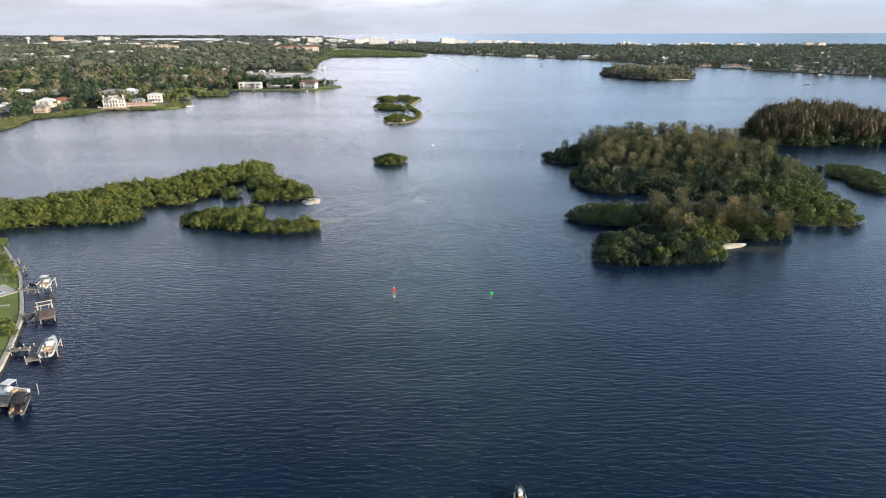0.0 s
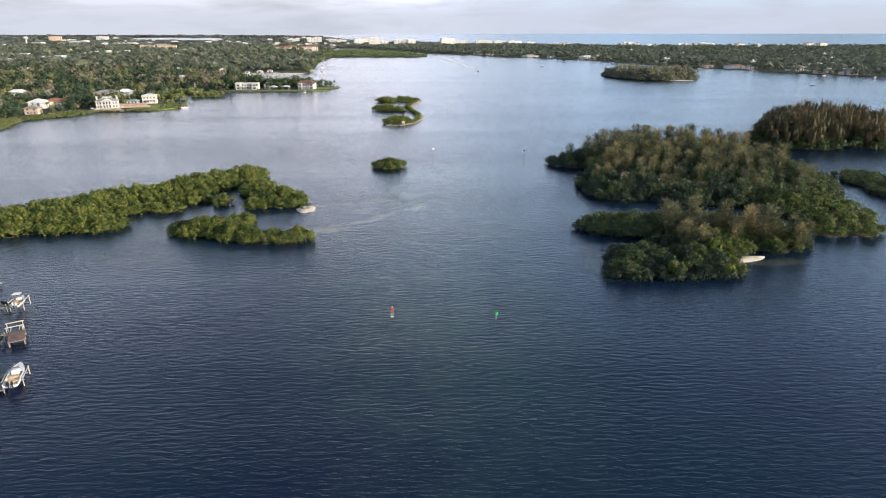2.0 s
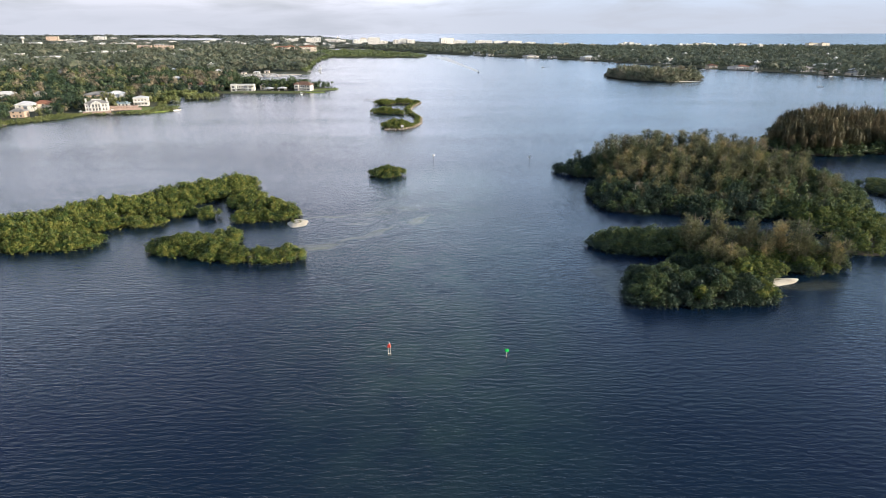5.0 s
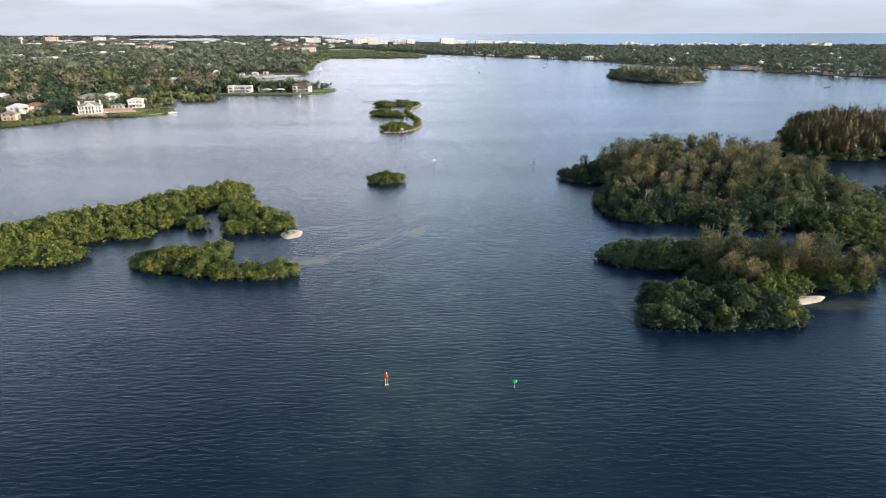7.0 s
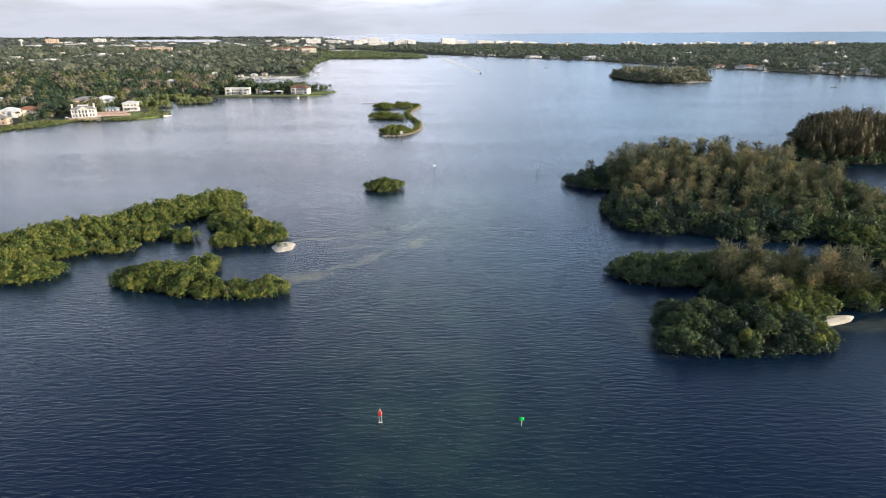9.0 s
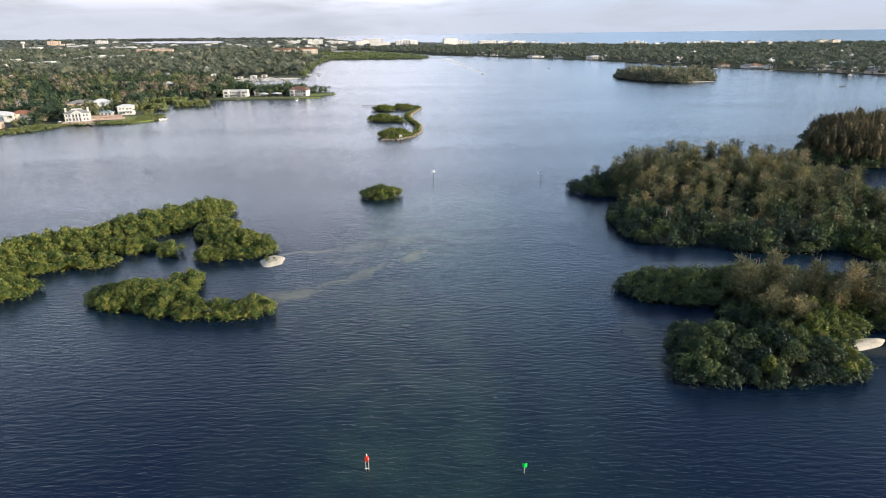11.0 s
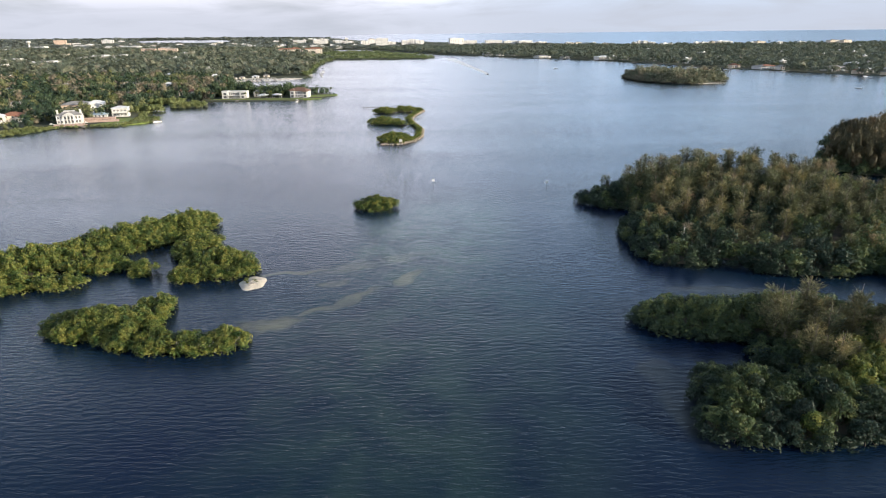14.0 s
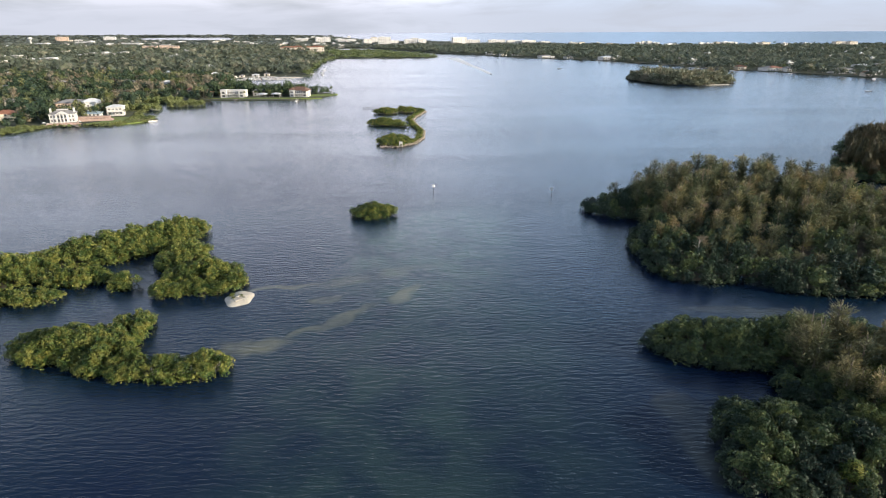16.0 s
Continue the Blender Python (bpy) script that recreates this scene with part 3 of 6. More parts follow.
ISLAND_H = [(-33, 489, 11.5, 13.5, 0), (-48, 568, 15.5, 10, -4), (-33, 559, 6, 4.5, -12), (-54, 638, 11, 10, 10), (-38, 646, 11, 9, 10)]
ISLAND_I = [(318, 985, 50, 85, 10), (358, 970, 45, 45, 0)]


def depth_in(ovals, x, y):
    """How deep a spot lies inside the union: 1 at an oval's centre, 0 on its edge."""
    best = -9.0
    for cx, cy, a, b, turn in ovals:
        c, s = math.cos(radians(turn)), math.sin(radians(turn))
        u, v = (x - cx) * c + (y - cy) * s, -(x - cx) * s + (y - cy) * c
        best = max(best, (1 - math.hypot(u / a, v / b)) * min(a, b))
    return best


def spots(ovals, step, inside=0.8, seed=1):
    """Uneven places over an island, in a loose grid."""
    r = np.random.default_rng(seed)
    m = max(max(o[2], o[3]) for o in ovals) + 2
    x0, x1 = min(o[0] for o in ovals) - m, max(o[0] for o in ovals) + m
    y0, y1 = min(o[1] for o in ovals) - m, max(o[1] for o in ovals) + m
    out = []
    y, row = y0, 0
    while y < y1:
        x = x0 + (row % 2) * step / 2
        while x < x1:
            px, py = x + r.uniform(-0.36, 0.36) * step, y + r.uniform(-0.36, 0.36) * step
            d = depth_in(ovals, px, py)
            if d > inside:
                out.append((px, py, d))
            x += step
        y += step * 0.87
        row += 1
    return out


def islet_ground(label, ovals, shrink=1.5, top=0.3):
    """Muddy ground under an island's trees: low mounds, one for each oval, in one mesh."""
    bm = bmesh.new()
    for i, (cx, cy, a, b, turn) in enumerate(ovals):
        a, b = max(a - shrink, 1), max(b - shrink, 1)
        rings = []
        for f, z in ((1.0, -0.4), (0.86, top * 0.6 + i * 0.013), (0.45, top + i * 0.013)):
            ring = []
            for k in range(20):
                t = 2 * math.pi * k / 20
                w = f * (1 + 0.06 * math.sin(3 * t + i))
                u, v = a * w * math.cos(t), b * w * math.sin(t)
                c, s = math.cos(radians(turn)), math.sin(radians(turn))
                ring.append(bm.verts.new((cx + u * c - v * s, cy + u * s + v * c, z)))
            rings.append(ring)
        for p, q in zip(rings, rings[1:]):
            for k in range(20):
                bm.faces.new((p[k], p[(k + 1) % 20], q[(k + 1) % 20], q[k]))
        bm.faces.new(rings[-1])
    me = bpy.data.meshes.new("ground")
    bm.to_mesh(me)
    bm.free()
    me.materials.append(MUD)
    return tagged(new("ground", me), label, "island", kind="structure")


for text, isle in (("muddy ground of the long mangrove island", ISLAND_A), ("muddy ground of the small mangrove island", ISLAND_B),
                   ("muddy ground of the wooded island with a beach", ISLAND_C), ("muddy ground of the large wooded island", ISLAND_D), ("muddy ground of the large island's green arm", ISLAND_D_ARM),
                   ("muddy ground of the far wooded island", ISLAND_E), ("muddy ground of the low mangrove strip", ISLAND_F),
                   ("muddy ground of the round mangrove islet", ISLAND_G), ("muddy ground of the three lobed islets", ISLAND_H),
                   ("muddy ground of the distant wooded island", ISLAND_I)):
    islet_ground(text, isle)

mangrove_kinds = [plant_template("mangrove_tree", s, mangrove_trunk(), LEAF_MANGROVE, "green mangrove with a broad lobed crown over prop roots", "mangrove", "mangroves of the islands") for s in MANGROVES]
mid_kinds = [plant_template("mangrove_tree", s, mangrove_trunk(), LEAF_MID, "mid-green mangrove with a broad lobed crown over prop roots", "mangrove", "mangroves of the wooded island") for s in MANGROVES[2:5]]
shaded_kinds = [plant_template("mangrove_tree", s, mangrove_trunk(), LEAF_SHADED, "shaded green mangrove with a dense crown at the island's edge", "mangrove", "mangroves of the wooded island") for s in MANGROVES[:4]]
pine_kinds = [plant_template("pine_tree", s, pine_trunk(), LEAF_PINE, "tall olive-brown pine with loose feathery plumes", "pine tree", "pines of the wooded islands") for s in PINES]
sunlit_pines = [plant_template("pine_tree", s, pine_trunk(), LEAF_PINE_SUNLIT, "sunlit straw-green pine with loose feathery plumes", "pine tree", "pines of the wooded islands") for s in PINES[1:4]]
used = set()


def place_tree(kinds, i, x, y, z, sx, sz, turn):
    """The first of each kind is the template itself, then copies."""
    k = kinds[i % len(kinds)]
    m = pose(x, y, z, 0, 0, turn)
    if k.name not in used:
        used.add(k.name)
        k.matrix_basis = m
        ob = k
    else:
        ob = copy_thing(k, m)
    ob.scale = (sx, sx, sz)
    return ob


r_ = random.Random(4)


def mangrove_size(d):
    """Width and height factors, lower at the edge."""
    return r_.choice((0.62, 0.8, 0.92, 1.12)) * r_.uniform(0.9, 1.08), (0.58 + 0.5 * min(1, d / 6.5)) * r_.uniform(0.82, 1.17)


def plant_single(ovals, kinds, step, seed, rule=None, tall=1.0, other=None):
    left = []
    for i, (x, y, d) in enumerate(spots(ovals, step, 0.0, seed)):
        w, h = mangrove_size(d)
        if rule is None or rule(x, y):
            pick = kinds
            if other:
                u = r_.random()
                # right of x 86 the bright leaf: the sunlit end painted lighter
                pick = other if x > 86 or u < 0.05 else mid_kinds if u < 0.6 else kinds
            place_tree(pick, r_.randrange(99), x, y, -0.1, w, h * tall, r_.uniform(0, 360))
        else:
            left.append((x, y, -0.1, w, h, r_.uniform(0, 6.28), r_.randrange(5)))
    return left


def fringe_spots(ovals, seed):
    """Low bushes along an island's rim, their leaves hanging to the water."""
    return [(x, y, -0.15, r_.uniform(0.42, 0.66), r_.uniform(0.34, 0.58), r_.uniform(0, 6.28), r_.randrange(5))
            for x, y, d in spots(ovals, 2.3, -1.1, seed) if d < 1.3]


# nearest mangroves singly, those behind them as thickets
rest_a = plant_single(ISLAND_A, mangrove_kinds, 3.5, 11, lambda x, y: x > -112 and y < 270)
plant_single(ISLAND_B, mangrove_kinds, 3.2, 12)
rest_c = plant_single(ISLAND_C, shaded_kinds, 3.7, 13, lambda x, y: y < 205, 1.0, mangrove_kinds)
plant_single(ISLAND_G, mangrove_kinds, 3.1, 14, None, 0.95)
for text, isle, leaf_, seed in (("low green mangrove bushes along the long island's rim", ISLAND_A, LEAF_MANGROVE, 41), ("low green mangrove bushes along the small island's rim", ISLAND_B, LEAF_MANGROVE, 42),
                                ("low shaded mangrove bushes along the wooded island's rim", ISLAND_C, LEAF_SHADED, 43), ("low shaded mangrove bushes along the large island's rim", ISLAND_D, LEAF_SHADED, 44),
                                ("low mangrove bushes along the islet's rim", ISLAND_G, LEAF_MANGROVE, 45)):
    tagged(scatter("mangrove_fringe", RIM_BUSHES, fringe_spots(isle, seed), leaf_), text, "mangroves", kind="stuff")
tagged(scatter("mangrove_thicket", LOW_MANGROVES, rest_a, LEAF_MANGROVE), "dense green mangrove thicket of the long island", "mangroves", kind="stuff")
tagged(scatter("mangrove_thicket", LOW_MANGROVES, rest_c, LEAF_MID), "dense dark mangrove thicket behind the beach", "mangroves", kind="stuff")


def thicket(ovals, step, seed, shapes, leaf, label, low=1.0, open_at=99.0, second=None):
    """Mangroves in one mesh, or two where a second leaf colour mixes in; few stand deep under the pines."""
    lots = [[], []]
    for x, y, d in spots(ovals, step, 0.0, seed):
        w, h = mangrove_size(d)
        if d > open_at and r_.random() < 0.6:
            continue
        # beyond x 128 always the second leaf: sunlight put into the colour
        lots[1 if second and (r_.random() < 0.3 or x > 128) else 0].append((x, y, -0.1, w * step / 4.1, h * low, r_.uniform(0, 6.28), r_.randrange(len(shapes))))
    for lot, leaf_ in zip(lots, (leaf, second)):
        if lot:
            tagged(scatter("mangrove_thicket", shapes, lot, leaf_), label, "mangroves", kind="stuff")


thicket(ISLAND_D, 4.9, 21, LOW_MANGROVES, LEAF_SHADED, "mangrove thicket with painted shade round the large wooded island", 1.25, 11.0, LEAF_MID)
# bright leaf on the arm stands for sunlight on that side
thicket(ISLAND_D_ARM, 4.4, 26, LOW_MANGROVES, LEAF_MANGROVE, "sunlit green mangroves on the large island's arm", 0.95)
thicket(ISLAND_E, 5.6, 22, MID_MANGROVES, LEAF_SHADED, "dark mangrove thicket of the far wooded island", 1.2, 14.0, LEAF_MID)
thicket(ISLAND_F, 4.4, 23, LOW_MANGROVES, LEAF_MID, "low dark mangrove strip in the water", 0.8)
thicket(ISLAND_H, 3.6, 24, MID_MANGROVES, LEAF_MANGROVE, "green mangroves on the three lobed islets", 0.85)
thicket(ISLAND_I, 6.5, 25, FAR_MANGROVES, LEAF_FAR_HAZED, "haze-grey mangrove thicket of the distant island")

# pines: singly on the two nearest wooded islands
PINE_C = [(94, 210, 17, 10, -4), (112, 205, 15, 9, -15), (85, 199, 8, 8, 0)]
PINE_D = [(82, 334, 12, 8, 0), (95, 338, 18, 14, 0), (130, 345, 44, 28, 0), (110, 300, 36, 30, 0), (145, 300, 34, 46, 10), (120, 270, 26, 16, 0), (88, 285, 14, 18, 0), (146, 262, 14, 14, 0)]
for i, (x, y, d) in enumerate(spots(PINE_C, 5.2, 0.3, 31)):
    k = r_.choice((0.62, 0.8, 0.95, 1.12)) * r_.uniform(0.92, 1.08)
    place_tree(sunlit_pines if r_.random() < 0.6 else pine_kinds, r_.randrange(99), x, y, 0.1, k * 1.35, k, r_.uniform(0, 360))
for i, (x, y, d) in enumerate(spots(PINE_D, 7.8, 0.3, 32)):
    # tall at the back of the island, scattered single trees in front
    back = min(1.0, max(0.0, (y - 268) / 55)) * min(1.0, max(0.35, (x - 66) / 26))
    if back < 0.35 and r_.random() < 0.35:
        continue
    k = (0.72 + 0.62 * back) * r_.choice((0.72, 0.86, 0.95, 1.0, 1.08)) * r_.uniform(0.94, 1.08)
    place_tree(pine_kinds, r_.randrange(99), x, y, 0.1, (0.5 + 0.5 * k) * r_.uniform(1.1, 1.6), k, r_.uniform(0, 360))


def pine_wood(ovals, step, seed, label, inside=3.0, tall=1.0, leaf=None):
    p = [(x, y, 0.1, r_.uniform(1.1, 1.7), tall * r_.uniform(0.75, 1.12) * (0.6 + 0.4 * min(1, d / 22)), r_.uniform(0, 6.28), r_.randrange(4)) for x, y, d in spots(ovals, step, inside, seed)]
    tagged(scatter("pine_wood", FAR_PINES, p, leaf or LEAF_PINE), label, "pine wood", kind="stuff")


pine_wood(ISLAND_E[:2], 5.6, 33, "olive-brown pine wood on the far island", 4, 1.78, LEAF_PINE_DARKER)

# ---- woods of the mainland and the barrier island ----
WOOD_NEAR = [wood_shape(50, 0.33) for _ in range(6)]
WOOD_MID = [wood_shape(10, 0.66) for _ in range(6)]
WOOD_FAR = [wood_shape(8, 0.9) for _ in range(6)]
p = []
for x, y, d in spots(ISLAND_I, 7.0, 3.0, 34):
    w = r_.uniform(4.0, 7.5)
    p.append((x, y, 0.2, w, w * r_.uniform(1.2, 2.0) * min(1, 0.55 + d / 40), r_.uniform(0, 6.28), r_.randrange(6)))
tagged(scatter("woodland", WOOD_NEAR, p, LEAF_FAR_HAZED), "haze-grey pines and broad trees on the distant island", "woods", kind="stuff")
CLEAR = []     # glades round the houses: x, y, radius


def wood(name, label, shapes, x0, x1, y0, y1, step, size, keep, leaf=None, tall=(0.7, 1.25)):
    p = []
    y = y0
    while y < y1:
        x = x0
        while x < x1:
            px, py = x + r_.uniform(-0.45, 0.45) * step, y + r_.uniform(-0.45, 0.45) * step
            # only what lies in the camera's reach
            if abs(px) < 0.79 * py + 50 and keep(px, py) and not any((px - cx) ** 2 + (py - cy) ** 2 < cr * cr for cx, cy, cr in CLEAR):
                w = size * r_.uniform(0.5, 1.4)
                p.append((px, py, 0.3 + rise(px, py) + r_.uniform(-0.06, 0.12) * size, w, w * r_.uniform(*tall), r_.uniform(0, 6.28), r_.randrange(6)))
            x += step
        y += step
    # each kind of tree has its own leaf colour
    kinds_ = [(leaf, "")] if leaf else [(LEAF_OAK, "dark green oaks in "), (LEAF_WOOD, "mid-green trees in "), (LEAF_OLIVE, "olive-green trees in "), (LEAF_TAN, "thin greyish-tan trees in ")]
    # both far leaf colours have haze painted in
    if leaf is LEAF_FAR_HAZED:
        kinds_ = [(LEAF_FAR_HAZED_DARK, "dark trees in "), (LEAF_FAR_HAZED, "haze-pale green trees in ")]
    lots = [[] for _ in kinds_]
    for q in p:
        lots[min(len(lots) - 1, int(len(lots) * r_.random() ** 1.35))].append(q)
    for (leaf_, what), lot in zip(kinds_, lots):
        if lot:
            tagged(scatter(name, shapes, lot, leaf_), what + label, "woods", kind="stuff")


# ---- where the buildings stand: x, y, width, height, kind (w white, t tiled, g grey, b beige, r red-roofed) ----
HOUSES_MAINLAND = [
    (-391, 547, 9.6, 10.2, "w"),
    (-467, 689, 17.4, 9.2, "w"),
    (-503, 704, 9.5, 9.2, "w"),
    (-378, 585, 14.8, 10.2, "w"),
    (-369, 596, 15.1, 9.7, "t"),
    (-356, 542, 10.6, 9.2, "g"),
    (-547, 843, 11.4, 9.2, "w"),
    (-517, 909, 15.7, 9.2, "g"),
    (-430, 688, 10.7, 9.2, "g"),
    (-434, 919, 19.5, 9.2, "g"),
    (-372, 902, 12.2, 10.2, "w"),
    (-367, 1057, 10.1, 10.2, "w"),
    (-315, 808, 6.2, 9.2, "t"),
    (-300, 807, 10.1, 9.2, "t"),
    (-357, 669, 25.9, 10.7, "g"),
    (-333, 660, 14.1, 12.7, "w"),
]
HOUSES_POINT = [
    (-357, 1041, 8.0, 10.2, "w"),
    (-215, 787, 12.2, 9.2, "g"),
    (-383, 1724, 23.0, 10.2, "w"),
    (-456, 1093, 12.6, 10.2, "w"),
    (-630, 1066, 14.3, 10.2, "g"),
    (-623, 1216, 16.3, 10.2, "w"),
    (-721, 1103, 12.7, 10.2, "w"),
    (-567, 1306, 17.5, 10.2, "g"),
]
HOUSES_BARRIER = [
    (22, 2189, 29.2, 10.5, "w"),
    (120, 1934, 25.8, 10.5, "w"),
    (140, 1859, 17.7, 9.5, "w"),
    (222, 1951, 14.9, 11.5, "w"),
    (247, 1874, 21.5, 10.5, "g"),
    (250, 1715, 36.1, 9.5, "g"),
    (355, 1583, 36.3, 12.5, "w"),
    (415, 1636, 21.9, 10.5, "w"),
    (428, 1587, 24.3, 9.5, "w"),
    (469, 1506, 23.1, 8.5, "w"),
    (184, 1877, 21.5, 10.5, "w"),
    (83, 2117, 24.2, 10.5, "w"),
    (301, 1671, 19.2, 9.5, "g"),
    (526, 1546, 20.7, 9.5, "g"),
    (697, 1800, 31.0, 10.5, "w"),
    (530, 1440, 13.8, 8.5, "w"),
]
HOUSES_BAYSIDE = [
    (533, 1234, 16.6, 9.5, "t"),
    (546, 1190, 27.5, 9.5, "w"),
    (570, 1190, 22.9, 10.5, "t"),
    (582, 1168, 13.5, 10.5, "g"),
    (707, 1385, 26.6, 10.5, "g"),
    (689, 1253, 26.5, 10.5, "g"),
    (651, 1126, 32.6, 11.5, "w"),
    (737, 1208, 27.9, 12.5, "w"),
    (793, 1252, 16.9, 11.5, "w"),
    (667, 1020, 13.8, 10.5, "w"),
    (861, 1202, 20.9, 11.5, "w"),
    (718, 1036, 16.0, 9.5, "g"),
    (628, 1054, 12.2, 10.5, "t"),
    (721, 1085, 21.0, 10.5, "w"),
    (537, 1027, 13.9, 8.5, "g"),
    (677, 1087, 18.9, 10.5, "w"),
]
HOUSES_INLAND = [
    (1374, 2109, 28.2, 10.5, "w"),
    (1239, 2052, 27.5, 10.5, "w"),
    (903, 1655, 28.5, 10.5, "g"),
    (664, 1906, 25.5, 10.5, "w"),
    (518, 1762, 23.6, 10.5, "g"),
    (451, 1813, 24.3, 10.5, "w"),
    (713, 1584, 18.2, 10.5, "g"),
    (1090, 1606, 24.6, 10.5, "w"),
    (894, 1840, 28.2, 10.5, "w"),
    (620, 1516, 17.4, 10.5, "w"),
    (379, 1867, 21.4, 10.5, "g"),
    (303, 1924, 22.0, 10.5, "w"),
]
FLATS = [
    (-1080, 1596, 82.0, 13.0, "w"),
    (-917, 1475, 84.3, 12.0, "w"),
    (-917, 1330, 45.7, 12.0, "w"),
    (-968, 1806, 48.1, 13.0, "w"),
    (-916, 1803, 58.3, 13.0, "w"),
    (-843, 1782, 23.7, 12.0, "w"),
    (-806, 2015, 38.3, 13.0, "w"),
    (-1426, 2867, 103.1, 15.0, "w"),
    (-1803, 3162, 89.6, 15.0, "w"),
    (-1863, 2927, 60.9, 14.0, "w"),
    (-1139, 1918, 29.1, 13.0, "g"),
    (-933, 1669, 22.2, 13.0, "w"),
    (-1156, 2630, 49.9, 14.0, "w"),
]
CONDOS = [
    (-1049, 2235, 21.2, 20.5, "b"),
    (-1022, 2233, 25.4, 20.5, "b"),
    (-957, 2177, 28.9, 23.5, "b"),
    (-908, 2136, 32.4, 22.5, "b"),
    (-520, 2092, 47.7, 17.5, "r"),
    (-498, 2125, 32.3, 18.5, "r"),
    (-414, 2036, 42.6, 20.5, "r"),
    (-466, 2129, 24.3, 16.5, "r"),
    (-2110, 3476, 58.9, 30.5, "b"),
    (-1953, 3666, 62.2, 26.5, "w"),
]
HOTELS = [
    (-797, 3446, 65.2, 22.5, "w"),
    (-657, 3243, 42.9, 30.5, "w"),
    (-613, 3182, 42.1, 34.5, "w"),
    (-564, 3348, 44.4, 22.5, "w"),
    (-511, 3316, 50.2, 20.5, "w"),
    (-392, 3048, 40.4, 26.5, "w"),
    (-385, 3266, 37.1, 24.5, "w"),
    (-298, 2930, 55.4, 38.5, "w"),
    (-269, 3081, 40.9, 20.5, "w"),
    (-197, 3038, 40.3, 26.5, "w"),
    (-170, 3101, 41.1, 30.5, "w"),
    (-134, 3034, 40.2, 26.5, "w"),
    (41, 3002, 68.2, 34.5, "w"),
    (106, 3087, 70.3, 22.5, "w"),
    (220, 3076, 81.7, 22.5, "w"),
]
HOTELS_BEACH = [
    (297, 3040, 69.2, 20.5, "w"),
    (365, 3033, 69.1, 20.5, "w"),
    (427, 2927, 44.5, 17.5, "w"),
    (781, 2702, 20.6, 16.5, "w"),
    (812, 2733, 20.8, 20.5, "w"),
    (834, 2731, 20.8, 20.5, "w"),
    (851, 2696, 25.7, 16.5, "w"),
    (901, 2662, 45.6, 12.5, "w"),
    (1055, 2662, 35.5, 14.5, "w"),
    (1157, 2727, 51.9, 17.5, "w"),
    (1001, 2606, 19.9, 13.5, "w"),
    (1251, 2448, 18.7, 18.5, "w"),
    (1231, 2559, 39.0, 18.5, "g"),
    (1507, 2535, 53.1, 20.5, "g"),
    (1549, 2528, 38.5, 20.5, "g"),
    (882, 2604, 49.6, 11.5, "w"),
]

for table in (HOUSES_MAINLAND, HOUSES_POINT, HOUSES_BARRIER, HOUSES_BAYSIDE, HOUSES_INLAND):
    for hx, hy, hw, hh, kind in table:
        if hx < 0:
            CLEAR += [(hx, hy, hw * 0.5 + 5), (hx * 0.985, hy * 0.985 - 4, hw * 0.45 + 3), (hx * 0.964, hy * 0.964 - 6, hw * 0.4 + 5), (hx * 0.944, hy * 0.944 - 8, hw * 0.3 + 4)]
        else:
            CLEAR += [(hx, hy, hw * 0.5 + 5), (hx * 0.985, hy * 0.985 - 4, hw * 0.45 + 3), (hx * 0.968, hy * 0.968 - 6, hw * 0.32)]
for table in (FLATS, CONDOS, HOTELS, HOTELS_BEACH):
    for hx, hy, hw, hh, kind in table:
        CLEAR += [(hx + k * hw * 0.3, hy + 3, hw * 0.25 + 9) for k in (-1, 0, 1)]
        CLEAR += [(hx, hy - 24, hw * 0.35 + 8), (hx, hy - 45, hw * 0.3 + 6)]
# small far buildings strewn through the woods towards the horizon
r_far = random.Random(21)
FAR_BUILDINGS = []
for i in range(70):
    fy = r_far.uniform(2500, 4300)
    fx = r_far.uniform(-0.62, -0.1) * fy
    if fy > 3600 and -0.5 < fx / fy < -0.33:
        fy -= 1100
    FAR_BUILDINGS.append((fx, fy, r_far.uniform(9, 36), r_far.uniform(11, 14.5), "w" if i % 4 else "g"))
for i in range(22):
    fx = r_far.uniform(350, 1500)
    FAR_BUILDINGS.append((fx, curve_at(GULF, fx) - r_far.uniform(40, 160), r_far.uniform(12, 30), r_far.uniform(11, 16), "w" if i % 3 else "g"))
for i in range(46):
    # houses and garages between the trees on both shores
    fy = r_far.uniform(1150, 2450)
    fx = r_far.uniform(-0.62, -0.3) * fy if i < 22 else r_far.uniform(0.3, 0.72) * fy
    if i < 22 or fx > barrier_x(fy) + 40 and fy < gulf_y(fx) - 60:
        FAR_BUILDINGS.append((fx, fy, r_far.uniform(9, 20), r_far.uniform(8.5, 11), "wgww"[i % 4]))
for hx, hy, hw, hh, kind in FAR_BUILDINGS:
    CLEAR += [(hx, hy, hw * 0.5 + 9), (hx * 0.99, hy * 0.99 - 6, hw * 0.4 + 8)]
LAGOON = [(-1690, 4180, 330, 250, -4)]
for lx, ly, la, lb, lt in LAGOON:
    CLEAR += [(lx, ly, lb * 0.9)]
# the villa's terrace and lawn, the white house, the point of land and the marina
CLEAR += [(-308, 574, 19), (-316, 566, 14), (-285, 575, 20), (-262, 590, 18), (-291, 620, 14), (-275, 605, 16), (-240, 770, 24), (-165, 776, 24), (-200, 765, 26), (-130, 795, 25),
          (-250, 1085, 32), (-280, 1085, 30), (-330, 1075, 25), (-310, 1065, 28), (-340, 1040, 20), (-240, 1110, 20)]


def on_mainland(x, y):
    return x < mainland_x(y) - (20 if y < 560 else 8 if y < 900 else 1) and not (742 < y < 860 and x > -262)


